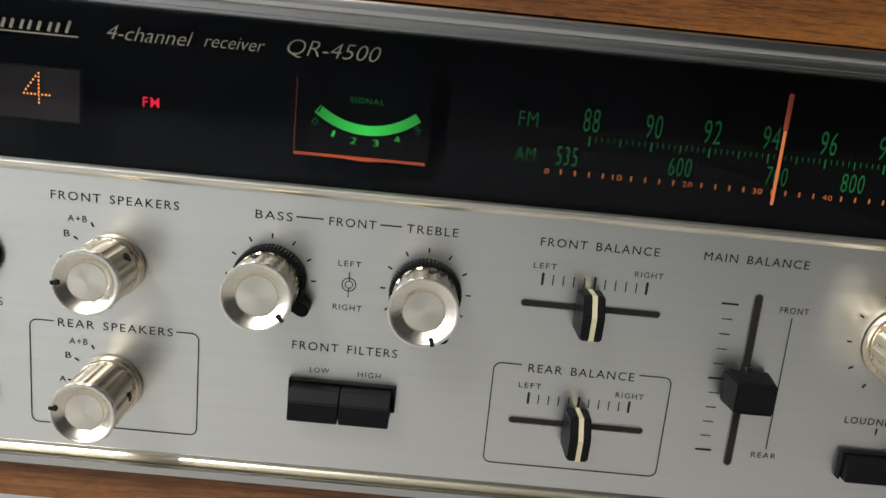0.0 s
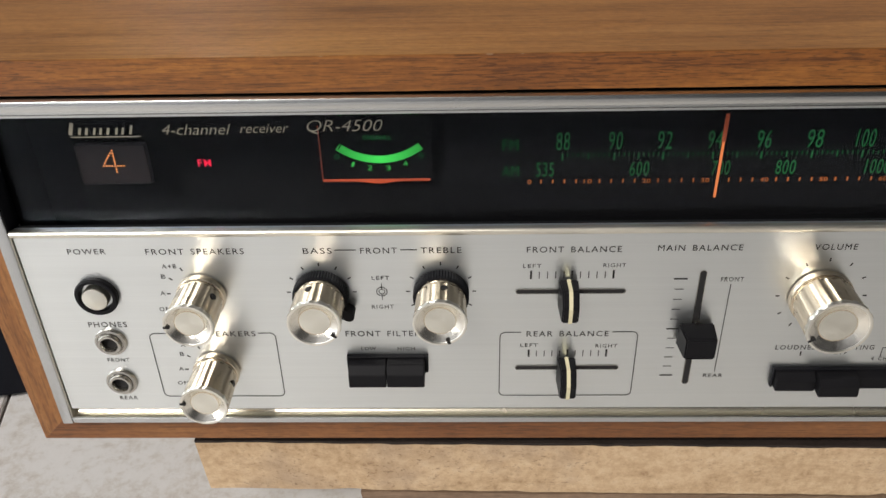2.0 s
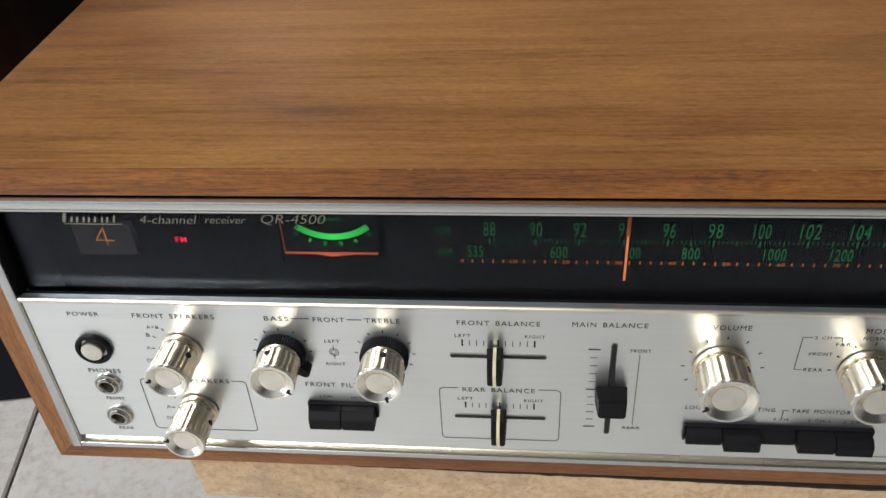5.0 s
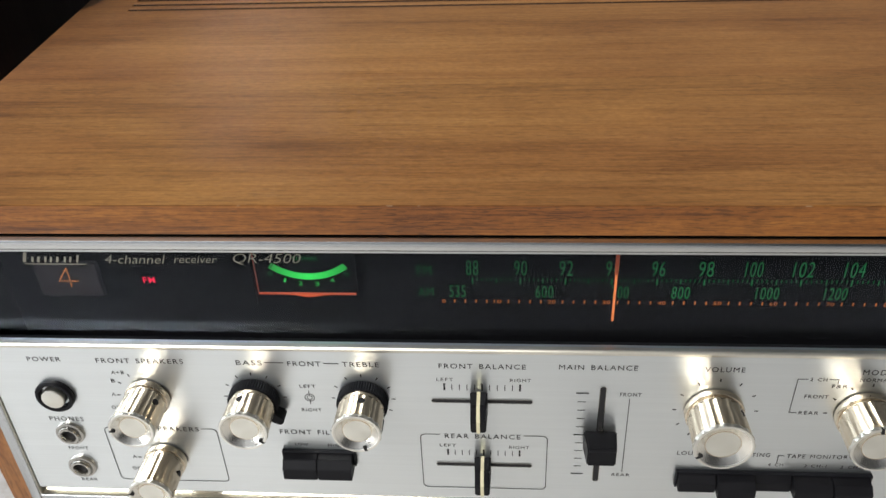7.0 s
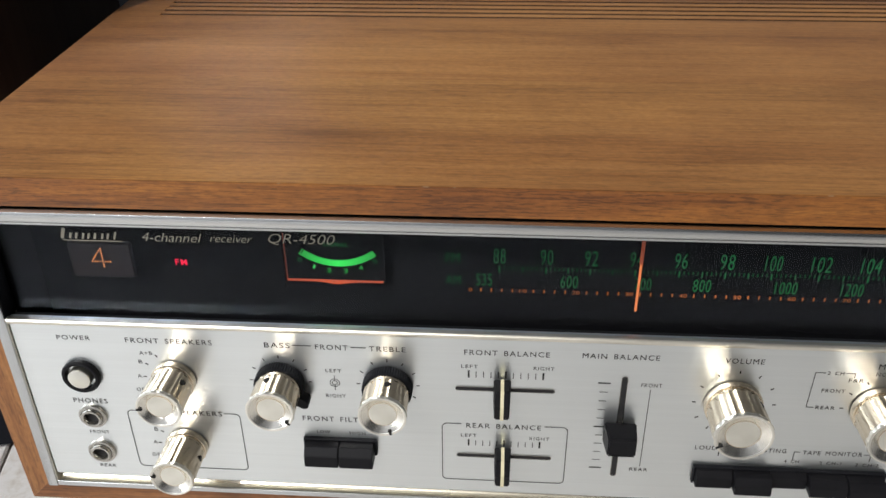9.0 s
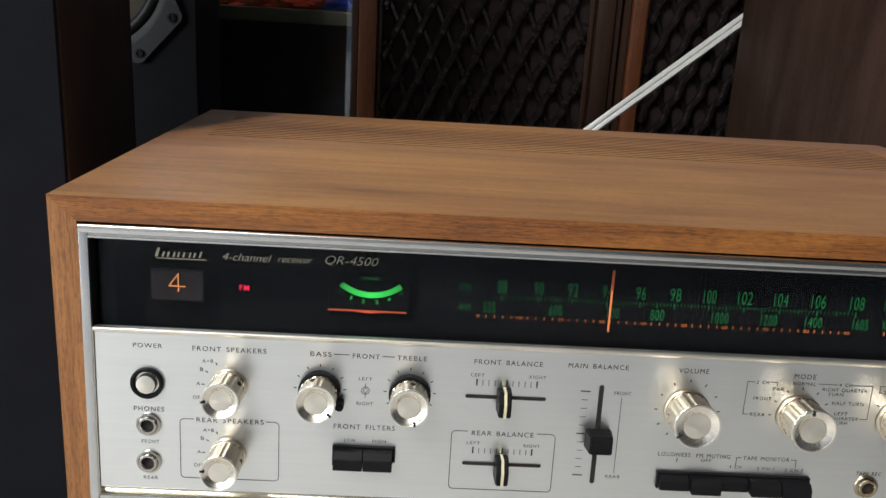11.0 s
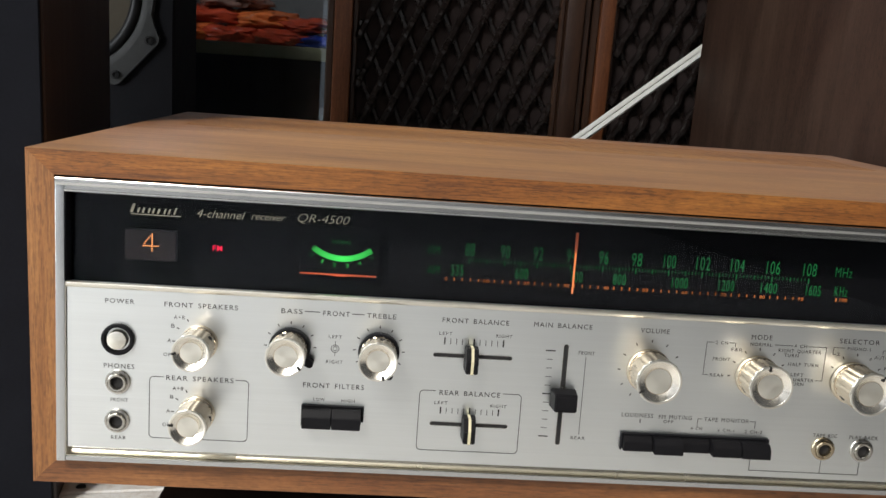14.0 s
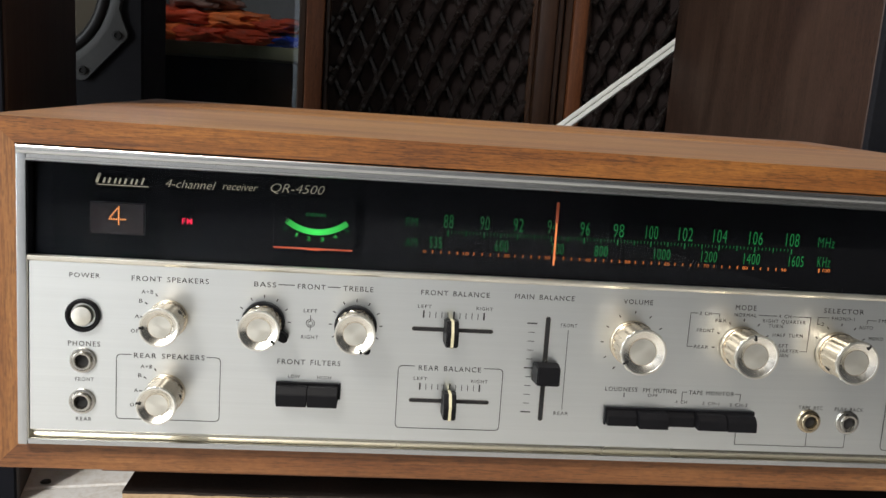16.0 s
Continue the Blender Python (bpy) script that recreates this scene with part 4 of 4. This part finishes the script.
def rough_board(lo, hi, seed):
    """A sawn board with uneven, chipped edges; the uppermost strip of its front is a row of faces of its own."""
    rim = 0.0011
    rnd = random.Random(seed)
    bm = bmesh.new()
    n = int((hi[0] - lo[0]) / 0.006) + 4
    rows = []
    drift = [0.0] * 4
    for k in range(n + 1):
        x = lo[0] + (hi[0] - lo[0]) * k / n
        drift = [d * 0.7 + rnd.uniform(-0.00012, 0.00012) for d in drift]
        j = [d + rnd.uniform(-0.0002, 0.0002) for d in drift]
        chip = rnd.uniform(0.0003, 0.0008) if rnd.random() < 0.06 else 0.0
        end = 0.0008 * (1 if k == 0 else 0)
        rows.append([bm.verts.new(p) for p in ((x + end * 2, lo[1] + j[0] + chip, lo[2] + j[1] + chip), (x, lo[1] + j[2], hi[2] - rim - abs(j[1]) * 2), (x, lo[1] + j[2], hi[2] + j[3] - chip * 0.6), (x, hi[1], hi[2]), (x, hi[1], lo[2]))])
    for a, b in zip(rows, rows[1:]):
        for i in range(5):
            bm.faces.new((a[i], a[(i + 1) % 5], b[(i + 1) % 5], b[i]))
    bm.faces.new(rows[0])
    bm.faces.new(rows[-1][::-1])
    bmesh.ops.recalc_face_normals(bm, faces=bm.faces)
    return bm


pallet = thing("wooden_pallet", (0.4, 0.2, 0), "raw pine pallet on the tiled floor under the receiver", "pallet")
SKEW = Matrix.Translation((0.057, 0.0205, 0)) @ Matrix.Rotation(radians(-0.72), 4, "Z") @ Matrix.Translation((-0.057, -0.0205, 0))
for k, (y0, y1) in enumerate(((0.0205, 0.113), (0.137, 0.224), (0.246, 0.335))):
    board = part("deck_board", rough_board((0.059, y0, 0.0302), (0.86, y1, 0.0645), 3 + k), PINE, pallet, "pale pine board, its upper side coloured black for the shade", SKEW, 40)
    board.data.materials.append(PINE_SHADE)
    # upper faces and the front's top strip take the receiver's shade as colour
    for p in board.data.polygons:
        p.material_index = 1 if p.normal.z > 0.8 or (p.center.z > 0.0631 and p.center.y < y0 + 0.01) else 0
for k, y in enumerate((0.042, 0.150, 0.255)):
    part("runner", box_mesh((0.119, y, 0.0168), (0.86, y + 0.065, 0.0300), 0.0012, 2), PINE_SHADE, pallet, "bearer below the boards, coloured black for the shade there", SKEW, 40)
for k, (y0, y1) in enumerate(((0.0302, 0.113), (0.145, 0.225), (0.250, 0.330))):
    part("base_board", rough_board((0.133, y0, 0.0), (0.86, y1, 0.0166), 13 + k), PINE_BROWN, pallet, "weathered brown board on the floor", SKEW, 40)

# ---- floor ----
TILE, _nt, _bs = material("stone_tile")
_v = coords(_nt, (1, 1, 1))
_f = mix(_nt, 0.55, tex(_nt, _v, 22, 6, 0.72, 0.25), tex(_nt, _v, 130, 6, 0.75, 0.2))
_oi = _nt.nodes.new("ShaderNodeObjectInfo")
_col = ramp(_nt, _f, [(0.34, (0.35, 0.315, 0.285)), (0.44, (0.485, 0.455, 0.42)), (0.52, (0.56, 0.545, 0.525)), (0.60, (0.58, 0.565, 0.545)), (0.68, (0.51, 0.46, 0.41))])
_nt.links.new(mix(_nt, 0.12, _col, _oi.outputs["Random"], "OVERLAY"), _bs.inputs["Base Color"])
to_rough(_nt, _bs, _f, 0.5, 0.35)
bump(_nt, _bs, _f, 0.3, 0.0008)
GROUT = plain("grout", (0.10, 0.085, 0.075), 0.9, 0, 90, 0.3, 0.0003)
ROOM = Matrix.Translation((-0.087, 0.08, 0)) @ Matrix.Rotation(radians(10), 4, "Z")
floor = part("floor", box_mesh((-3.2, -3.3, -0.08), (1.35, 2.5, -0.0025)), GROUT, None, "grey stone-look floor tiles with dark joints", None, 0, "structure")
tagged(floor, category="floor")

# a crumb of dirt on the tiles beside the pallet
bm = bmesh.new()
bmesh.ops.create_icosphere(bm, subdivisions=2, radius=1.0)
for v in bm.verts:
    k = 1 + 0.35 * noise.noise(v.co * 1.7)
    v.co = Vector((v.co.x * 0.0038 * k, v.co.y * 0.0030 * k, max(v.co.z, -0.4) * 0.0014 * k + 0.0005))
tagged(part("dirt_crumb", bm, SLOT_BLACK, None, "", Matrix.Translation((-0.030, 0.1535, 0.0002)) @ Matrix.Rotation(0.5, 4, "Z"), 60), "small dark crumb of dirt on the floor tiles", "dirt")

# ---- closing walls, ceiling ----
# unseen right wall, made dark so the knobs' right sides reflect little light
DARK_WALL = wood("dark_wall", (0.012, 0.011, 0.011), (0.022, 0.021, 0.021), (0.034, 0.033, 0.034), "z", 6, 0.4, 0.6)
# darker copy of the wall plaster, added to dim the unseen front wall's reflection
DIM_PLASTER = plain("dim_plaster", (0.26, 0.26, 0.265), 0.9, 0, 6, 0.12, 0.0004)
PLASTER = plain("wall_plaster", (0.34, 0.325, 0.30), 0.85, 0, 6, 0.12, 0.0004)
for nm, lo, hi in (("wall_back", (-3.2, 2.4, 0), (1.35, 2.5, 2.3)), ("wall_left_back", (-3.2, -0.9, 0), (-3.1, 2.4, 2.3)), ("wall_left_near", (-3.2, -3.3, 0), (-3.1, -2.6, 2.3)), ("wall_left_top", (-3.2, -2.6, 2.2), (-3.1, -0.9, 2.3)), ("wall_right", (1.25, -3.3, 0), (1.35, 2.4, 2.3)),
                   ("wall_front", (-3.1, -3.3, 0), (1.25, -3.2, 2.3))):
    part(nm, box_mesh(lo, hi), DARK_WALL if nm == "wall_right" else DIM_PLASTER if "front" in nm else PLASTER, None, "unseen wall, coloured dark to keep the receiver's right side dim" if nm == "wall_right" else "plain plastered wall", None, 0, "structure")
# unseen ceiling; its opening is placed so the sun falls only round the receiver
for lo, hi in (((-3.2, -3.3, 2.3), (-1.57, 2.5, 2.4)), ((-0.24, -3.3, 2.3), (1.35, 2.5, 2.4)), ((-1.57, -3.3, 2.3), (-0.24, -2.45, 2.4)), ((-1.57, -1.30, 2.3), (-0.24, 2.5, 2.4))):
    part("ceiling", box_mesh(lo, hi), PLASTER, None, "unseen ceiling round an assumed roof opening that bounds the sun", None, 0, "structure")
GROUND = plain("yard_ground", (0.2, 0.19, 0.17), 0.9, 0, 3, 0.2)
part("ground", box_mesh((-400, -400, -0.12), (-3.2, 400, -0.09)), GROUND, None, "plain pale ground outside the assumed doorway", None, 0, "structure")

# ---- loudspeakers round the receiver ----
CLOTH = plain("black_baffle", (0.015, 0.0148, 0.0175), 0.8, 0, 30, 0.25, 0.0002, 0.15)
NAVY_CLOTH = plain("navy_black_baffle", (0.0080, 0.0085, 0.0112), 0.85, 0, 30, 0.25, 0.0002, 0.06)
DARK_VENEER = wood("dark_veneer", (0.020, 0.0125, 0.0120), (0.029, 0.0185, 0.0175), (0.037, 0.0245, 0.0230), "z", 10, 0.6, 0.55)
BROWN_VENEER = wood("brown_veneer", (0.031, 0.0150, 0.0100), (0.049, 0.0255, 0.0172), (0.067, 0.037, 0.0255), "z", 26, 1.2, 0.42)
POST_WOOD = wood("red_brown_wood", (0.11, 0.035, 0.012), (0.19, 0.062, 0.022), (0.25, 0.088, 0.033), "z", 20, 0.6, 0.4)
POST_DARK = wood("dark_brown_wood", (0.03, 0.013, 0.007), (0.05, 0.022, 0.011), (0.07, 0.032, 0.016), "z", 20, 0.6, 0.4)
FRET = wood("fretwork_wood", (0.012, 0.0080, 0.0070), (0.017, 0.0115, 0.0100), (0.023, 0.0158, 0.0138), "z", 20, 0.4, 0.27, 1.0, 0.0, 0.5)
GRILLE_CLOTH = plain("grille_cloth", (0.042, 0.030, 0.027), 0.9, 0, 60, 0.25, 0.0002, 0.1)
CAST = plain("cast_grey_metal", (0.060, 0.060, 0.059), 0.55, 0.2, 120, 0.15, 0.0001)
CONE = plain("paper_cone", (0.10, 0.082, 0.056), 0.8, 0, 60, 0.15, 0.0002)
WHITE_CONE = plain("pale_cone", (0.55, 0.56, 0.54), 0.6, 0, 40, 0.06)
RUBBER = plain("rubber_surround", (0.012, 0.012, 0.013), 0.5, 0, 60, 0.2)


def driver(m, parent, R, cone_mat, ring_mat, ears=8, turn=0.0):
    """A loudspeaker driver: cast ring with bolt ears, rubber surround, cone and cap; it faces along the pose's z."""
    bm = bmesh.new()
    lathe(bm, [(R * 0.86, 0.0), (R * 0.86, 0.004), (R * 0.9, 0.006), (R * 0.985, 0.006), (R, 0.004), (R, 0.0)], 72, cap=False)
    ring = part("basket", bm, ring_mat, parent, "cast metal driver ring with bolt ears", m)
    for k in range(ears):                            # broad lobes with two bolts and a straight outer edge
        a = Matrix.Rotation(radians(turn + 360 * k / ears), 4, "Z")
        bm = bmesh.new()
        pts = [(R * r * math.cos(radians(g)), R * r * math.sin(radians(g))) for r, g in (
            (0.955, -32), (1.0, -29), (1.04, -25), (1.15, -19), (1.165, -16), (1.165, 16), (1.15, 19), (1.04, 25), (1.0, 29), (0.955, 32), (0.955, 16), (0.955, 0), (0.955, -16))]
        lo = [bm.verts.new((x, y, 0.0)) for x, y in pts]
        hi = [bm.verts.new((x, y, 0.0062)) for x, y in pts]
        bm.faces.new(hi)
        bm.faces.new(lo[::-1])
        for i in range(len(pts)):
            j = (i + 1) % len(pts)
            bm.faces.new((lo[i], lo[j], hi[j], hi[i]))
        bmesh.ops.recalc_face_normals(bm, faces=bm.faces)
        part("ear", bm, ring_mat, ring, "", m @ a)
        for g in (-15, 15):
            part("bolt", lathe(bmesh.new(), [(0.0056, 0.006), (0.0056, 0.0085), (0.003, 0.009), (0.0025, 0.0075), (0.0001, 0.0075)], 16), SLOT_BLACK, ring, "", m @ a @ Matrix.Rotation(radians(g), 4, "Z") @ Matrix.Translation((R * 1.065, 0, 0)))
    prof = [(R * 0.86, 0.003)] + [(R * (0.80 + 0.06 * math.cos(radians(t))), 0.003 + 0.006 * math.sin(radians(t))) for t in range(15, 180, 15)] + [(R * 0.73, 0.002)]
    part("cone_surround", lathe(bmesh.new(), prof, 64, cap=False), RUBBER, ring, "", m)
    part("cone", lathe(bmesh.new(), [(R * 0.74, 0.002), (R * 0.30, -0.035), (R * 0.26, -0.034), (R * 0.2, -0.024), (R * 0.1, -0.019), (R * 0.001, -0.018)], 64), cone_mat, ring, "", m)
    return ring


# toed-in box beside the receiver, its black baffle to the front
m = Matrix.Translation((-0.036, 0.121, 0)) @ Matrix.Rotation(radians(11), 4, "Z")
left_box = thing("floor_speaker", m, "dark wooden floor speaker with a black baffle and a pale cone", "speaker", "loudspeakers round the receiver")
part("cabinet", box_mesh((-0.40, 0.004, 0.0), (0.0, 0.30, 0.78), 0.002), DARK_VENEER, left_box, "dark brown veneered cabinet", m)
part("baffle", box_mesh((-0.396, 0.0, 0.004), (-0.001, 0.004, 0.776), 0.001), NAVY_CLOTH, left_box, "black baffle", m)
face_out = Matrix.Rotation(radians(90), 4, "X")
driver(m @ Matrix.Translation((-0.232, 0.0, 0.335)) @ face_out, left_box, 0.128, WHITE_CONE, RUBBER, 4, 45)
part("port_ring", lathe(bmesh.new(), [(0.0085, 0), (0.0085, 0.002), (0.0062, 0.003), (0.005, 0.001), (0.0045, -0.004), (0.0001, -0.004)], 24, cap=False), RUBBER, left_box, "", m @ Matrix.Translation((-0.078, 0.0, 0.088)) @ face_out)

# box farther back with a bare driver
m = Matrix.Translation((-0.102, 0.682, 0))
bare_box = thing("bare_speaker", m, "black floor speaker with an open cast-ring driver", "speaker", "loudspeakers round the receiver")
part("cabinet", box_mesh((-0.42, 0.0, 0.0), (0.0, 0.115, 0.545), 0.003), CLOTH, bare_box, "black cabinet", m)
driver(m @ Matrix.Translation((-0.133, 0.0, 0.375)) @ face_out, bare_box, 0.110, CONE, CAST, 5, -43)


def fret_speaker(x0, x1, y, height, post, label, right_post=None):
    """Wooden speaker with a diamond fretwork grille in a moulded frame."""
    m = Matrix.Translation((x0, y, 0))
    w = x1 - x0
    sp = thing("fretwork_speaker", m, label, "speaker", "loudspeakers round the receiver")
    part("cabinet", box_mesh((0, 0.03, 0), (w, 0.34, height), 0.003), DARK_VENEER, sp, "", m)
    part("grille_cloth", box_mesh((post, 0.022, 0.03), (w - post, 0.028, height - 0.03)), GRILLE_CLOTH, sp, "black grille cloth", m)
    for a in (0.0, w - post):
        part("frame_post", box_mesh((a + (0.010 if a == 0.0 else 0.0), -0.004, 0.0), (a + post - (0 if a == 0.0 else 0.010), 0.030, height), 0.003, 2), POST_WOOD if a == 0.0 or right_post is None else right_post, sp, "red-brown wooden frame post" if a == 0.0 or right_post is None else "", m)
        e = 0.0 if a == 0.0 else w - 0.010
        part("frame_edge", box_mesh((e, 0.004, 0.0), (e + 0.010, 0.030, height), 0.002), POST_DARK, sp, "", m)
        i = post if a == 0.0 else w - post - 0.008
        part("inner_bead", box_mesh((i, 0.010, 0.03), (i + 0.008, 0.022, height - 0.03), 0.002), POST_DARK, sp, "", m)
    for z in (0.0, height - 0.03):
        part("frame_rail", box_mesh((post, -0.002, z), (w - post, 0.030, z + 0.03), 0.003), POST_WOOD, sp, "", m)
    # diamond lattice of crossed slats, clipped to the opening
    lo, hi = Vector((post + 0.008, 0.03)), Vector((w - post - 0.008, height - 0.03))
    ang = radians(65)
    d = Vector((math.cos(ang), math.sin(ang)))
    for sgn, depth in ((1, 0.0105), (-1, 0.0175)):
        dd = Vector((d.x * sgn, d.y))
        start = lo.x - (height / math.tan(ang) if sgn > 0 else 0)
        n = int((hi.x - lo.x + height / math.tan(ang)) / 0.0305) + 1
        for k in range(n):
            px = start + 0.0305 * k + 0.006
            p = Vector((px, lo.y))
            t0, t1 = 0.0, (hi.y - lo.y) / dd.y
            ta, tb = (lo.x - p.x) / dd.x, (hi.x - p.x) / dd.x
            t0, t1 = max(t0, min(ta, tb)), min(t1, max(ta, tb))
            if t1 - t0 < 0.02:
                continue
            a, b = p + dd * t0, p + dd * t1
            mid, ln = (a + b) / 2, (b - a).length
            bm = bmesh.new()
            if sgn > 0:                              # rises over each crossing
                steps = max(2, int(ln / 0.0045))
                rows = []
                for q in range(steps + 1):
                    x = -ln / 2 + ln * q / steps
                    along_x = (a + (b - a) * q / steps)
                    ph = (along_x.x - lo.x + along_x.y / math.tan(ang) - lo.y / math.tan(ang)) / 0.0305
                    lift = -0.0055 * math.cos(2 * math.pi * ph)
                    rows.append([bm.verts.new((x, yy + lift, zz)) for yy, zz in ((0.004, -0.0050), (-0.001, -0.0050), (-0.0038, -0.0022), (-0.0038, 0.0022), (-0.001, 0.0050), (0.004, 0.0050))])
                for r0, r1 in zip(rows, rows[1:]):
                    for i in range(6):
                        bm.faces.new((r0[i], r0[(i + 1) % 6], r1[(i + 1) % 6], r1[i]))
                bm.faces.new(rows[0][::-1])
                bm.faces.new(rows[-1])
                bmesh.ops.recalc_face_normals(bm, faces=bm.faces)
            else:
                box(bm, (-ln / 2, -0.004, -0.0042), (ln / 2, 0.004, 0.0042), 0.0022)
            part("slat", bm, FRET, sp, "", m @ Matrix.Translation((mid.x, depth, mid.y)) @ Matrix.Rotation(-math.atan2(dd.y, dd.x), 4, "Y"))
    return sp


fret_speaker(0.078, 0.434, 0.76, 0.72, 0.034, "old wooden speaker with a dark diamond fretwork grille", POST_DARK)
fret_speaker(0.437, 0.80, 0.762, 0.72, 0.030, "wooden fretwork speaker standing beside its twin")

# veneered box toed in on the far side of the receiver
far, near = Vector((0.535, 0.60)), Vector((0.598, 0.285))
ang = math.atan2(near.y - far.y, near.x - far.x)
m = Matrix.Translation((near.x, near.y, 0)) @ Matrix.Rotation(ang + math.pi / 2, 4, "Z")
side_len = (far - near).length
right_box = thing("veneered_speaker", m, "walnut-veneered floor speaker seen from its glossy side", "speaker", "loudspeakers round the receiver")
part("cabinet", box_mesh((0.0, 0.0, 0.0), (0.36, side_len, 0.80), 0.0006), BROWN_VENEER, right_box, "walnut veneer", m)
part("baffle", box_mesh((0.0005, -0.006, 0.004), (0.356, 0.0, 0.796), 0.0006), CLOTH, right_box, "black baffle", m)

# white cable duct leaning behind the receiver
WHITE_PLASTIC = plain("white_plastic", (0.95, 0.94, 0.86), 0.24, 0, 40, 0.03)
a, b = Vector((0.300, 0.622, 0.1520)), Vector((0.572, 0.640, 0.3745))
dirn = (b - a).normalized()
side = dirn.cross(Vector((0, 1, 0))).normalized()
front = side.cross(dirn).normalized()
m = Matrix([[dirn[i], front[i], side[i], a[i]] for i in range(3)] + [[0, 0, 0, 1]]) @ Matrix.Rotation(radians(-25), 4, "X")
ln = (b - a).length
duct = thing("cable_duct", m, "white plastic cable duct leaning between the speakers", "cable duct")
part("channel", box_mesh((0, -0.004, -0.006), (ln, 0.004, -0.0001), 0.0015, 2), WHITE_PLASTIC, duct, "", m)
part("cover", box_mesh((0, -0.0055, 0.0), (ln, 0.004, 0.0062), 0.0018, 2), WHITE_PLASTIC, duct, "", m)

# ---- glazed cabinet with bagged goods ----
SHELF_EDGE = plain("shelf_edge", (0.34, 0.315, 0.19), 0.5, 0, 30, 0.15)
CASE = plain("case_black", (0.075, 0.070, 0.074), 0.5)
FILM = [plain("bag_red", (0.40, 0.05, 0.022), 0.12, 0, 25, 0.5, 0.002), plain("bag_orange", (0.58, 0.13, 0.035), 0.10, 0, 25, 0.5, 0.002), plain("bag_blue", (0.02, 0.05, 0.36), 0.10, 0, 25, 0.5, 0.002), plain("bag_clear", (0.20, 0.11, 0.09), 0.08, 0, 25, 0.5, 0.002)]
m = Matrix.Translation((-0.34, 1.03, 0))
case = thing("display_cabinet", m, "dark glazed cabinet with a pale shelf", "cabinet")
for lo, hi in (((0, 0.0, 0), (0.02, 0.35, 0.9)), ((0.55, 0.0, 0), (0.57, 0.35, 0.9)), ((0.02, 0.33, 0), (0.55, 0.35, 0.9)), ((0.02, 0, 0.88), (0.55, 0.33, 0.9)), ((0.02, 0, 0.0), (0.55, 0.33, 0.02))):
    part("panel", box_mesh(lo, hi, 0.001), CASE, case, "", m)
part("shelf", box_mesh((0.02, 0.012, 0.309), (0.55, 0.33, 0.3305), 0.001), SHELF_EDGE, case, "pale yellowish shelf", m)
pane = part("pane", box_mesh((0.02, 0.002, 0.02), (0.55, 0.006, 0.88)), window_glass("cabinet_glass", (0.9, 0.93, 0.92), 1.8), case, "clear glass door", m)
pane.visible_shadow = False


def bag(x, y, z, sx, sy, sz, mat, seed, label):
    """A crumpled plastic bag lying on the shelf."""
    bm = bmesh.new()
    bmesh.ops.create_icosphere(bm, subdivisions=4, radius=1.0)
    off = Vector((seed * 3.1, seed * 1.7, seed))
    for v in bm.verts:
        n = noise.noise(v.co * 1.8 + off) * 0.35 + abs(noise.noise(v.co * 4.5 + off)) * 0.28 + noise.noise(v.co * 11 + off) * 0.06
        v.co *= 1 + n
        v.co = Vector((v.co.x * sx, v.co.y * sy, max(v.co.z, -0.75) * sz))
    lowest = min(v.co.z for v in bm.verts)
    for v in bm.verts:
        v.co.z -= lowest
    tagged(part("plastic_bag", bm, mat, None, "", Matrix.Translation((x, y, z)), 60), label, "bag", "bags on the shelf")


for k, (x, sx, sz, mi, lb) in enumerate(((-0.20, 0.055, 0.020, 1, "crumpled orange plastic bag"), (-0.12, 0.055, 0.017, 0, "crumpled red plastic bag"), (-0.035, 0.060, 0.018, 0, "crumpled red plastic bag"),
                                       (0.028, 0.045, 0.013, 2, "crumpled blue plastic bag"), (0.085, 0.05, 0.016, 2, "crumpled blue plastic bag"))):
    bag(x, 1.14, 0.3305, sx, 0.05, sz, FILM[mi], 2 + k, lb)
for k, (x, z, sx, sz, mi, lb) in enumerate(((-0.17, 0.362, 0.07, 0.017, 0, "crumpled red plastic bag on other bags"), (-0.07, 0.358, 0.065, 0.019, 1, "crumpled orange plastic bag on other bags"), (0.02, 0.356, 0.06, 0.014, 0, "crumpled red plastic bag on other bags"), (-0.12, 0.390, 0.06, 0.02, 3, "crumpled clear plastic bag on top of the pile"))):
    bag(x, 1.15, z, sx, 0.05, sz, FILM[mi], 12 + k, lb)

# ---- floor tiles, laid at a slant ----
size, gap = 0.60, 0.0022
tile_mesh = bpy.data.meshes.new("tile")
bm = box_mesh((gap / 2, gap / 2, -0.008), (size - gap / 2, size - gap / 2, 0.0), 0.0012)
bm.to_mesh(tile_mesh)
bm.free()
tile_mesh.materials.append(TILE)
for i in range(-6, 7):
    for j in range(-7, 6):
        at = ROOM @ Matrix.Translation((i * size, (j + 0.09) * size, 0))
        corners = [at @ Vector((a * size, b * size, 0)) for a in (0, 1) for b in (0, 1)]
        inside = [-3.1 < c.x < 1.25 and -3.2 < c.y < 2.4 for c in corners]
        if all(inside):
            part("tile", tile_mesh, None, floor, "", at)
        elif any(inside):                            # cut at the foot of a wall
            bm = bmesh.new()
            bm.from_mesh(tile_mesh)
            bm.transform(at)
            for co, no in (((-3.1, 0, 0), (-1, 0, 0)), ((1.25, 0, 0), (1, 0, 0)), ((0, -3.2, 0), (0, -1, 0)), ((0, 2.4, 0), (0, 1, 0))):
                bmesh.ops.bisect_plane(bm, geom=bm.verts[:] + bm.edges[:] + bm.faces[:], plane_co=co, plane_no=no, clear_outer=True)
            part("tile", bm, TILE, floor, "", None, 0)
